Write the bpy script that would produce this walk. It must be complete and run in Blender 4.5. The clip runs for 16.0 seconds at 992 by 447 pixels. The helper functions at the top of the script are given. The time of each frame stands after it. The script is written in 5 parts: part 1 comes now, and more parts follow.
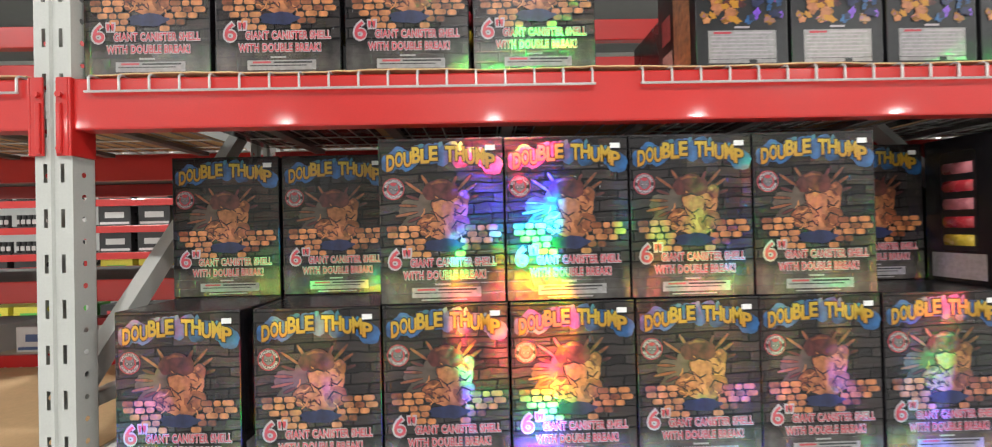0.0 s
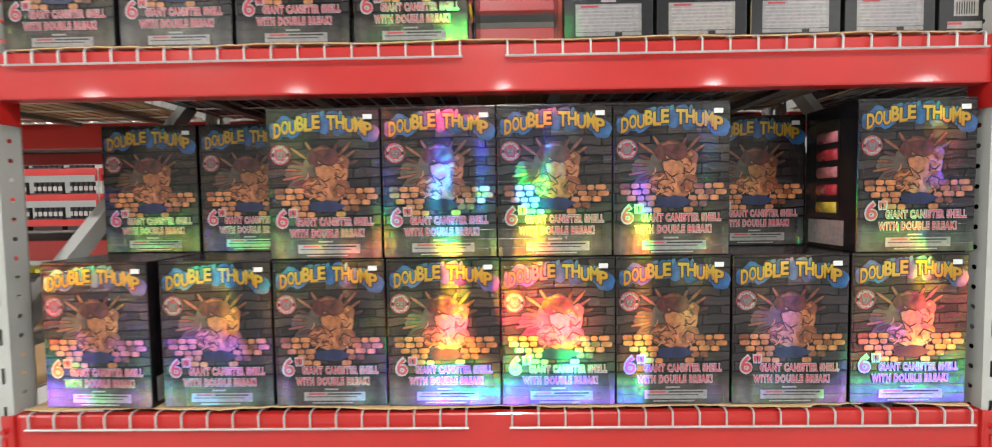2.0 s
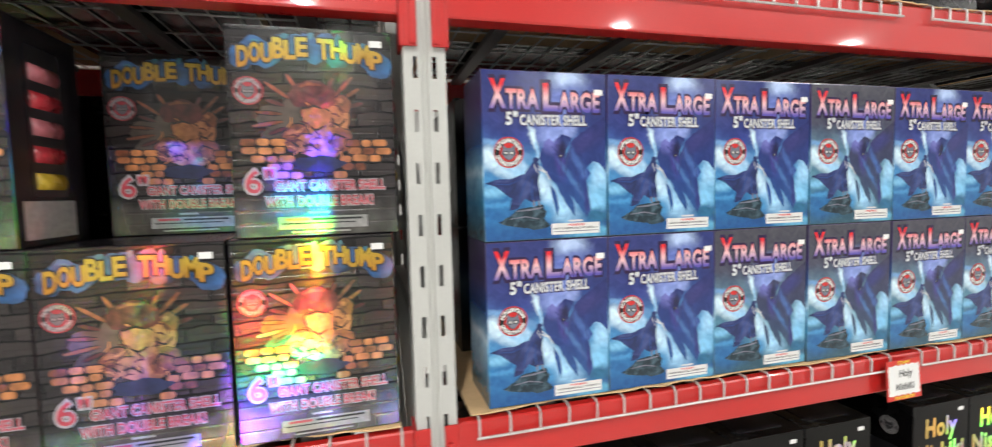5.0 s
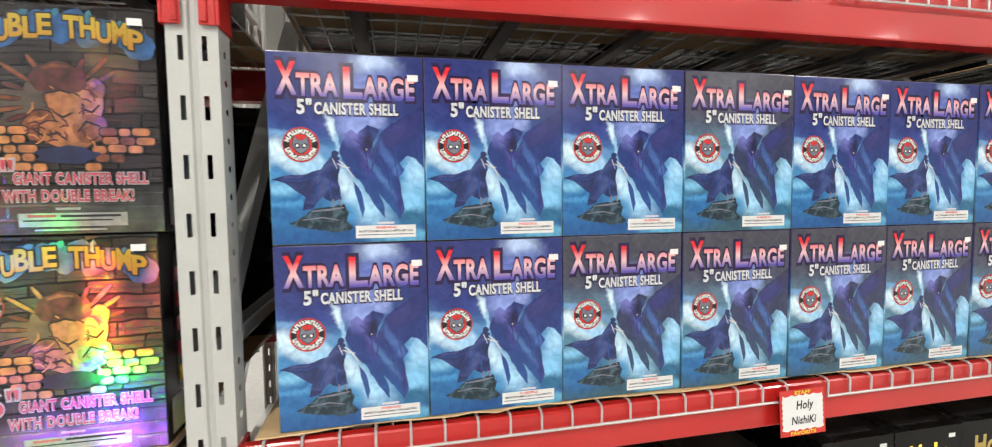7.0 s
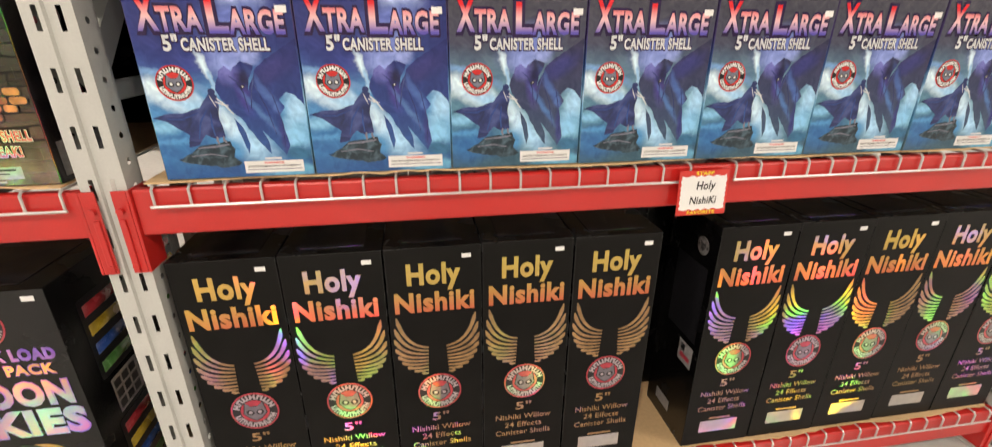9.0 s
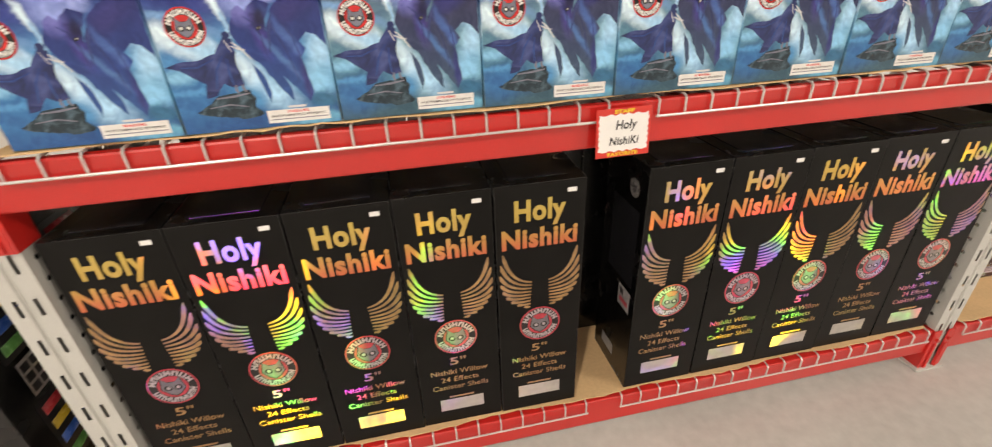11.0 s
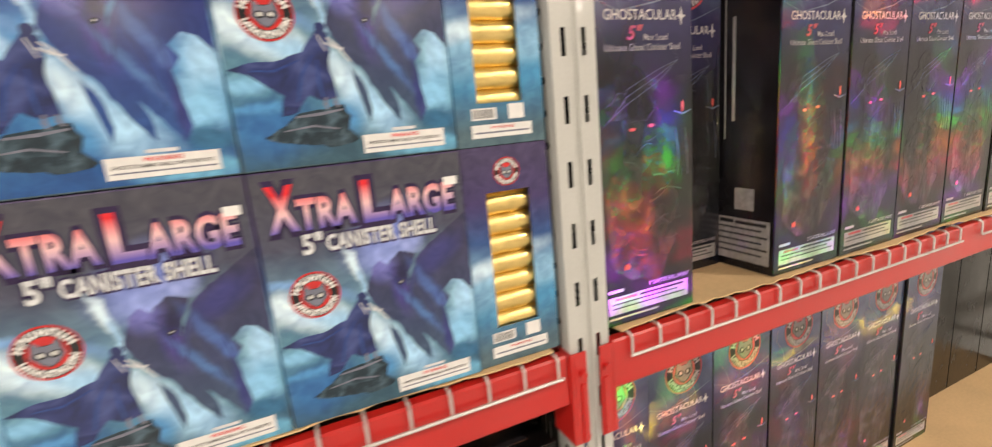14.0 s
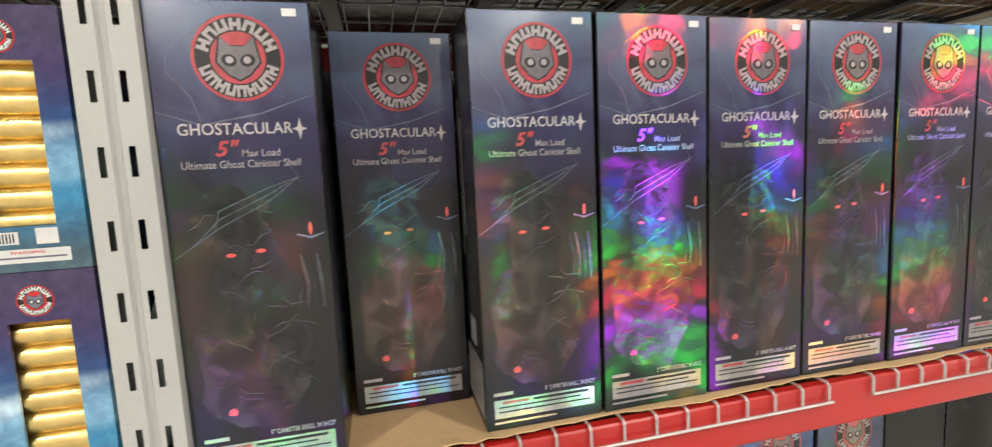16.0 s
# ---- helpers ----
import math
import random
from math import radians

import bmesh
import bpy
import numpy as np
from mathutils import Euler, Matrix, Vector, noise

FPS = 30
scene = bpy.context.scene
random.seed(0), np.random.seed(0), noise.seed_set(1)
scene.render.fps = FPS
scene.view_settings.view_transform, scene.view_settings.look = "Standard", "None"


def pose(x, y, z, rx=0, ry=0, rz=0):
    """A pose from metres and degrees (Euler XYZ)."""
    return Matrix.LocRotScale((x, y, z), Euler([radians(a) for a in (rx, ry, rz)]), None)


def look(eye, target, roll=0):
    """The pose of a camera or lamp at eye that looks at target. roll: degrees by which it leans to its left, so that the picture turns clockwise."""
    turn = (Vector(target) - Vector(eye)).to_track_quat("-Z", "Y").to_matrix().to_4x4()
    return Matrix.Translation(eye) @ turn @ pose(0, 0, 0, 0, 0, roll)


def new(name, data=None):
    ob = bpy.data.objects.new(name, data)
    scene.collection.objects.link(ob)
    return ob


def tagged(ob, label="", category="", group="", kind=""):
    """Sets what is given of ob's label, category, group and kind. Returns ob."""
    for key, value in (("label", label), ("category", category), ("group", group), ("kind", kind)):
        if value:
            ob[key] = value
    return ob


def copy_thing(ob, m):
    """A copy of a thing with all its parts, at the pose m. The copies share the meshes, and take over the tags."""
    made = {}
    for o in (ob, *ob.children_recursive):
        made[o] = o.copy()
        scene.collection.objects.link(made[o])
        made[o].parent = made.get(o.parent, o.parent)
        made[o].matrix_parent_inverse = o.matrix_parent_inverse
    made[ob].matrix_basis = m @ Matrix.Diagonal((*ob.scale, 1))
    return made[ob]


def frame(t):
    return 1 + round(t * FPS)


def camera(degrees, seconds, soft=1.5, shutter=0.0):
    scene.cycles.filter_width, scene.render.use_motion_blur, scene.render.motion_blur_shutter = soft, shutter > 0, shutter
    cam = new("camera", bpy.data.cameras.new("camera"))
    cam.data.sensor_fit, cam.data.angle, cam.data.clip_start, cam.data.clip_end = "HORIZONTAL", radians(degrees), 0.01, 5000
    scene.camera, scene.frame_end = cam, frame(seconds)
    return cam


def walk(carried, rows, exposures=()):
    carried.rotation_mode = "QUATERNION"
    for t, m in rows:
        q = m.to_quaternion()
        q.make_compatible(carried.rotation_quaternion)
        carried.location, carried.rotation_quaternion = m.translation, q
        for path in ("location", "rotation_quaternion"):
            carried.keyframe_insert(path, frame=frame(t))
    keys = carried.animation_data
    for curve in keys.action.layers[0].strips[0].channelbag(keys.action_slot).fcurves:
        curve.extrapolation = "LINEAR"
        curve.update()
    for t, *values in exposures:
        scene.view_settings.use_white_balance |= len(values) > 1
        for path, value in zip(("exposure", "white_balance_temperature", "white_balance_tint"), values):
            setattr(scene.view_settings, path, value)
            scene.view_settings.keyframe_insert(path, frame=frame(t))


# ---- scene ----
cam = camera(92.2, 16.0, soft=1.1, shutter=0.5)
PATH = [
    (0, (0.003, 0.021, 1.661), (0.049, 2.021, 1.679), -1.3),
    (0.5, (0.094, -0.079, 1.647), (0.138, 1.921, 1.668), -0.6),
    (1, (0.22, -0.151, 1.633), (0.246, 1.848, 1.571), -0.5),
    (1.5, (0.295, -0.15, 1.638), (0.289, 1.848, 1.562), -0.6),
    (2, (0.359, -0.08, 1.633), (0.324, 1.917, 1.536), -0.8),
    (2.5, (0.48, 0.04, 1.625), (0.507, 2.037, 1.535), -0.7),
    (3, (0.68, 0.06, 1.606), (0.858, 2.05, 1.512), -0.9),
    (3.5, (0.944, 0.0, 1.587), (1.155, 1.985, 1.466), -1.0),
    (4, (1.14, 0.013, 1.571), (1.468, 1.982, 1.446), -1.9),
    (4.5, (1.323, 0.137, 1.563), (1.787, 2.079, 1.446), -1.7),
    (5, (1.464, 0.173, 1.562), (1.994, 2.098, 1.432), -1.5),
    (5.2, (1.537, 0.148, 1.568), (2.063, 2.072, 1.421), -0.3),
    (7.3, (1.963, 0.205, 1.545), (2.386, 2.156, 1.423), -0.9),
    (7.5, (2.001, 0.219, 1.543), (2.418, 2.171, 1.42), -1.0),
    (8, (2.1, 0.202, 1.531), (2.432, 2.155, 1.261), -0.6),
    (8.5, (2.167, 0.146, 1.438), (2.484, 2.025, 0.832), 0.1),
    (9, (2.191, 0.124, 1.383), (2.494, 1.953, 0.632), 0.2),
    (9.2, (2.201, 0.119, 1.371), (2.493, 1.932, 0.577), -0.1),
    (11.5, (2.493, 0.215, 1.367), (2.892, 1.917, 0.395), -4.7),
    (12, (2.681, 0.367, 1.405), (3.329, 2.098, 0.639), -6.6),
    (12.5, (2.956, 0.364, 1.437), (3.623, 2.115, 0.738), -5.8),
    (13, (3.246, 0.346, 1.472), (3.949, 2.126, 0.889), -5.7),
    (13.5, (3.502, 0.424, 1.488), (4.269, 2.213, 1.029), -5.8),
    (14, (3.706, 0.462, 1.495), (4.483, 2.256, 1.076), -5.3),
    (14.5, (3.948, 0.363, 1.544), (4.566, 2.226, 1.16), -5.1),
    (15, (4.138, 0.335, 1.547), (4.704, 2.224, 1.214), -4.9),
    (15.5, (4.346, 0.391, 1.542), (4.857, 2.313, 1.331), -4.5),
    (16, (4.489, 0.347, 1.564), (4.953, 2.281, 1.349), -2.8),
]
walk(cam, [(t, look(eye, target, roll)) for t, eye, target, roll in PATH],
     [(0.0, -0.14, 6200, 9), (2.5, -0.16, 6200, 9), (5.0, -0.1, 6300, 11), (7.6, -0.1, 6550, 11), (8.2, -0.16, 6950, 13), (8.8, -0.2, 7300, 16), (12.0, -0.18, 7500, 17), (14.0, -0.12, 7500, 17), (15.2, -0.1, 6950, 13), (16.0, -0.14, 6700, 11)])

# ---------------------------------------------------------------- light
world = bpy.data.worlds.new("world")
scene.world = world
world.use_nodes = True
world.node_tree.nodes["Background"].inputs[0].default_value = (0.75, 0.85, 1.0, 1)
world.node_tree.nodes["Background"].inputs[1].default_value = 0.02
LAMP_POWER = 300.0
LAMP_HEIGHT = 5.6

# ---------------------------------------------------------------- plan (metres)
POSTS = (-3.50, -0.960, 1.588, 4.144, 6.69)
FRONT, REAR = 1.112, 2.16
DECKS = (0.175, 1.092, 2.017)
BEAM_H = (0.10, 0.095, 0.115)
HALL = (-18.0, -20.0, 21.0, 13.0)
CEILING = 6.4


# ---------------------------------------------------------------- node helpers
def material(name):
    m = bpy.data.materials.new(name)
    m.use_nodes = True
    n, l = m.node_tree.nodes, m.node_tree.links
    n.clear()
    out = n.new("ShaderNodeOutputMaterial")
    return m, n, l, out


def ramp(n, stops, mode="LINEAR"):
    r = n.new("ShaderNodeValToRGB")
    r.color_ramp.interpolation = mode
    e = r.color_ramp.elements
    while len(e) < len(stops):
        e.new(0.5)
    for k, (p, c) in zip(e, stops):
        k.position, k.color = p, (*c, 1) if len(c) == 3 else c
    return r


def maths(n, l, op, a, b=0.0):
    k = n.new("ShaderNodeMath")
    k.operation = op
    for i, v in enumerate((a, b)):
        if isinstance(v, (int, float)):
            k.inputs[i].default_value = v
        else:
            l.new(v, k.inputs[i])
    return k.outputs[0]


def surface(name, colour, rough=0.5, metal=0.0, vary=0.12, grain=40.0, stain=3.0, bump=0.1, coat=0.0, bump_scale=None, random_tint=0.0):
    """Plain surface with grain and blotches at two scales."""
    m, n, l, out = material(name)
    p = n.new("ShaderNodeBsdfPrincipled")
    l.new(p.outputs[0], out.inputs[0])
    co = n.new("ShaderNodeTexCoord")
    fine, wide = n.new("ShaderNodeTexNoise"), n.new("ShaderNodeTexNoise")
    fine.inputs["Scale"].default_value, fine.inputs["Detail"].default_value = grain, 4
    wide.inputs["Scale"].default_value, wide.inputs["Detail"].default_value = stain, 5
    for k in (fine, wide):
        l.new(co.outputs["Object"], k.inputs["Vector"])
    both = maths(n, l, "ADD", maths(n, l, "MULTIPLY", fine.outputs[0], 0.4), maths(n, l, "MULTIPLY", wide.outputs[0], 0.6))
    if random_tint:
        info = n.new("ShaderNodeObjectInfo")
        both = maths(n, l, "ADD", both, maths(n, l, "MULTIPLY", maths(n, l, "SUBTRACT", info.outputs["Random"], 0.5), random_tint))
    lo, hi = [max(0, c * (1 - vary)) for c in colour], [min(1, c * (1 + vary)) for c in colour]
    r = ramp(n, [(0.3, lo), (0.7, hi)])
    l.new(both, r.inputs[0])
    l.new(r.outputs[0], p.inputs["Base Color"])
    rr = n.new("ShaderNodeMapRange")
    rr.inputs[1].default_value, rr.inputs[2].default_value = 0.3, 0.7
    rr.inputs[3].default_value, rr.inputs[4].default_value = max(0.03, rough - 0.08), min(1, rough + 0.08)
    l.new(wide.outputs[0], rr.inputs[0])
    l.new(rr.outputs[0], p.inputs["Roughness"])
    p.inputs["Metallic"].default_value, p.inputs["Coat Weight"].default_value = metal, coat
    p.inputs["Coat Roughness"].default_value = 0.07
    if bump:
        b = n.new("ShaderNodeBump")
        b.inputs["Strength"].default_value, b.inputs["Distance"].default_value = bump, 0.002
        l.new(fine.outputs[0], b.inputs["Height"])
        l.new(b.outputs[0], p.inputs["Normal"])
    return m


# tilt (degrees) at which the foil's fine horizontal grooves send each colour of a lamp's light
BLUE, CYAN, GREEN, YELLOW, ORANGE, CRIMSON, VIOLET = (0.05, 0.03, 1.0), (0.0, 0.42, 1.0), (0.0, 1.0, 0.07), (1.0, 0.72, 0.0), (1.0, 0.2, 0.0), (1.0, 0.0, 0.09), (0.45, 0.0, 1.0)
GROOVES = ((12.5, GREEN), (14.2, YELLOW), (16.0, CRIMSON), (20.6, BLUE), (22.9, CYAN), (24.6, GREEN), (26.1, YELLOW), (27.6, ORANGE), (29.5, CRIMSON), (31.3, ORANGE), (33.0, GREEN), (34.7, BLUE), (36.6, VIOLET))
NIGHT_GROOVES = ((11.0, CYAN), (13.0, GREEN), (15.0, ORANGE), (17.0, CRIMSON), (25.0, VIOLET), (27.0, BLUE), (29.0, CYAN), (31.0, GREEN), (33.2, ORANGE), (35.5, CRIMSON), (38.5, VIOLET), (41.0, GREEN), (43.5, YELLOW))
LOW_GROOVES = ((36.0, BLUE), (38.0, CRIMSON), (39.8, ORANGE), (41.4, YELLOW), (43.0, GREEN), (44.8, BLUE), (46.6, VIOLET), (48.4, CRIMSON), (50.0, GREEN), (52.0, YELLOW))


def foil(name, build, shine=0.5, rough=0.3, rainbow=0.16, emboss=0.2, scale=30.0, spread=1.8, relief=None, grooves=GROOVES, veil=13.0):
    """Print on holographic foil: the inks that build(n, l, object coordinates) gives, gloss, and grooves that split the lamps' light."""
    m, n, l, out = material(name)
    co = n.new("ShaderNodeTexCoord")
    colour = build(n, l, co.outputs["Object"])
    p = n.new("ShaderNodeBsdfPrincipled")
    if isinstance(colour, tuple):
        p.inputs["Base Color"].default_value = (*colour, 1)
    else:
        l.new(colour, p.inputs["Base Color"])
    p.inputs["Roughness"].default_value = rough
    p.inputs["Specular IOR Level"].default_value = shine
    tex = n.new("ShaderNodeTexNoise")
    tex.inputs["Scale"].default_value, tex.inputs["Detail"].default_value = scale, 5
    l.new(co.outputs["Object"], tex.inputs["Vector"])
    b = n.new("ShaderNodeBump")
    b.inputs["Strength"].default_value, b.inputs["Distance"].default_value = emboss, 0.003
    l.new(tex.outputs[0] if relief is None else relief(n, l, co.outputs["Object"]), b.inputs["Height"])
    l.new(b.outputs[0], p.inputs["Normal"])
    if not rainbow:
        l.new(p.outputs[0], out.inputs[0])
        return m
    info = n.new("ShaderNodeObjectInfo")
    # each carton's foil was cut from another place of the roll
    place = n.new("ShaderNodeVectorMath")
    place.operation = "ADD"
    l.new(co.outputs["Object"], place.inputs[0])
    l.new(info.outputs["Location"], place.inputs[1])
    column = n.new("ShaderNodeVectorMath")
    column.operation = "MULTIPLY"
    l.new(place.outputs[0], column.inputs[0])
    column.inputs[1].default_value = (1.0, 1.0, 0.3)
    patch = n.new("ShaderNodeTexNoise")
    patch.inputs["Scale"].default_value, patch.inputs["Detail"].default_value = 3.3, 2
    l.new(place.outputs[0], patch.inputs["Vector"])
    waver = maths(n, l, "MULTIPLY", maths(n, l, "SUBTRACT", patch.outputs[0], 0.5), radians(spread * 4.0))
    amount = n.new("ShaderNodeMapRange")
    amount.inputs[1].default_value, amount.inputs[2].default_value = 0.40, 0.56
    amount.inputs[3].default_value, amount.inputs[4].default_value = 0.03, 1.0
    wide = n.new("ShaderNodeTexNoise")
    wide.inputs["Scale"].default_value = 7.5
    l.new(column.outputs[0], wide.inputs["Vector"])
    l.new(wide.outputs[0], amount.inputs[0])
    drift = n.new("ShaderNodeTexNoise")
    drift.inputs["Scale"].default_value, drift.inputs["Detail"].default_value = 6.0, 1
    l.new(column.outputs[0], drift.inputs["Vector"])
    sway = maths(n, l, "MULTIPLY", maths(n, l, "SUBTRACT", drift.outputs[0], 0.5), 0.8)
    # dark ink hides the foil, pale ink lets it through
    if isinstance(colour, tuple):
        strength = amount.outputs[0]
    else:
        grey = n.new("ShaderNodeRGBToBW")
        l.new(colour, grey.inputs[0])
        strength = maths(n, l, "MULTIPLY", amount.outputs[0], maths(n, l, "MINIMUM", maths(n, l, "MULTIPLY", grey.outputs[0], veil), 1.0))
    last = p.outputs[0]
    along = n.new("ShaderNodeCombineXYZ")
    along.inputs[0].default_value = 1.0
    waver = maths(n, l, "ADD", waver, maths(n, l, "MULTIPLY", maths(n, l, "SUBTRACT", info.outputs["Random"], 0.5), radians(3.5)))
    for tilt, rgb in grooves:
        g = n.new("ShaderNodeBsdfGlossy")
        g.distribution = "BECKMANN"
        g.inputs["Roughness"].default_value, g.inputs["Anisotropy"].default_value = 0.17, -0.62
        l.new(along.outputs[0], g.inputs["Tangent"])
        up = n.new("ShaderNodeCombineXYZ")
        l.new(maths(n, l, "TANGENT", maths(n, l, "ADD", waver, radians(tilt))), up.inputs[2])
        l.new(sway, up.inputs[0])
        add = n.new("ShaderNodeVectorMath")
        add.operation = "ADD"
        l.new(b.outputs[0], add.inputs[0])
        l.new(up.outputs[0], add.inputs[1])
        unit = n.new("ShaderNodeVectorMath")
        unit.operation = "NORMALIZE"
        l.new(add.outputs[0], unit.inputs[0])
        l.new(unit.outputs[0], g.inputs["Normal"])
        hue = n.new("ShaderNodeMix")
        hue.data_type = "RGBA"
        hue.inputs["A"].default_value = (0, 0, 0, 1)
        hue.inputs["B"].default_value = (*[c * rainbow * 0.27 for c in rgb], 1)
        l.new(strength, hue.inputs["Factor"])
        l.new(hue.outputs["Result"], g.inputs["Color"])
        s = n.new("ShaderNodeAddShader")
        l.new(last, s.inputs[0])
        l.new(g.outputs[0], s.inputs[1])
        last = s.outputs[0]
    l.new(last, out.inputs[0])
    return m


def ink(colour, vary=0.25, scale=60.0):
    def build(n, l, co):
        t = n.new("ShaderNodeTexNoise")
        t.inputs["Scale"].default_value, t.inputs["Detail"].default_value = scale, 3
        l.new(co, t.inputs["Vector"])
        r = ramp(n, [(0.3, [c * (1 - vary) for c in colour]), (0.7, [min(1, c * (1 + vary)) for c in colour])])
        l.new(t.outputs[0], r.inputs[0])
        return r.outputs[0]
    return build


def fade(low, high, z0, z1, mid=None):
    """Ink that runs from one colour at the height z0 to another at z1."""
    def build(n, l, co):
        sep = n.new("ShaderNodeSeparateXYZ")
        l.new(co, sep.inputs[0])
        mr = n.new("ShaderNodeMapRange")
        mr.inputs[1].default_value, mr.inputs[2].default_value = z0, z1
        l.new(sep.outputs[2], mr.inputs[0])
        r = ramp(n, [(0, low), (1, high)] if mid is None else [(0, low), (0.5, mid), (1, high)])
        l.new(mr.outputs[0], r.inputs[0])
        return r.outputs[0]
    return build


def flat_xz(n, l, co):
    sep, comb = n.new("ShaderNodeSeparateXYZ"), n.new("ShaderNodeCombineXYZ")
    l.new(co, sep.inputs[0])
    l.new(sep.outputs[0], comb.inputs[0])
    l.new(sep.outputs[2], comb.inputs[1])
    return comb.outputs[0]


def dark_wall(n, l, co):
    """Printed old brick wall, paler stone at the foot."""
    k = n.new("ShaderNodeTexBrick")
    flat = flat_xz(n, l, co)
    warp = n.new("ShaderNodeTexNoise")
    warp.inputs["Scale"].default_value = 14.0
    l.new(co, warp.inputs["Vector"])
    shift = n.new("ShaderNodeVectorMath")
    shift.operation = "MULTIPLY_ADD"
    l.new(warp.outputs[1], shift.inputs[0])
    shift.inputs[1].default_value = (0.02, 0.02, 0)
    l.new(flat, shift.inputs[2])
    l.new(shift.outputs[0], k.inputs["Vector"])
    for key, v in (("Scale", 1.0), ("Mortar Size", 0.0022), ("Brick Width", 0.085), ("Row Height", 0.024), ("Bias", 0.0), ("Mortar Smooth", 0.4)):
        k.inputs[key].default_value = v
    k.inputs["Color1"].default_value, k.inputs["Color2"].default_value, k.inputs["Mortar"].default_value = (0.010, 0.009, 0.010, 1), (0.040, 0.033, 0.033, 1), (0.002, 0.002, 0.003, 1)
    sep = n.new("ShaderNodeSeparateXYZ")
    l.new(co, sep.inputs[0])
    grime = n.new("ShaderNodeTexNoise")
    grime.inputs["Scale"].default_value, grime.inputs["Detail"].default_value = 22.0, 6
    l.new(co, grime.inputs["Vector"])
    stone = ramp(n, [(0.3, (0.022, 0.020, 0.019)), (0.7, (0.085, 0.078, 0.074))])
    l.new(grime.outputs[0], stone.inputs[0])
    foot = n.new("ShaderNodeMapRange")
    foot.inputs[1].default_value, foot.inputs[2].default_value = 0.06, 0.085
    foot.inputs[3].default_value, foot.inputs[4].default_value = 1.0, 0.0
    l.new(sep.outputs[2], foot.inputs[0])
    mix = n.new("ShaderNodeMix")
    mix.data_type = "RGBA"
    l.new(foot.outputs[0], mix.inputs["Factor"])
    l.new(k.outputs[0], mix.inputs["A"])
    l.new(stone.outputs[0], mix.inputs["B"])
    return mix.outputs["Result"]


def wall_relief(n, l, co):
    """Embossed joints and pitted faces of the printed wall."""
    k = n.new("ShaderNodeTexBrick")
    l.new(flat_xz(n, l, co), k.inputs["Vector"])
    for key, v in (("Scale", 1.0), ("Mortar Size", 0.0026), ("Brick Width", 0.085), ("Row Height", 0.024), ("Mortar Smooth", 0.6)):
        k.inputs[key].default_value = v
    t = n.new("ShaderNodeTexNoise")
    t.inputs["Scale"].default_value, t.inputs["Detail"].default_value = 70.0, 5
    l.new(co, t.inputs["Vector"])
    return maths(n, l, "ADD", maths(n, l, "MULTIPLY", k.outputs["Fac"], -0.5), maths(n, l, "MULTIPLY", t.outputs[0], 0.5))


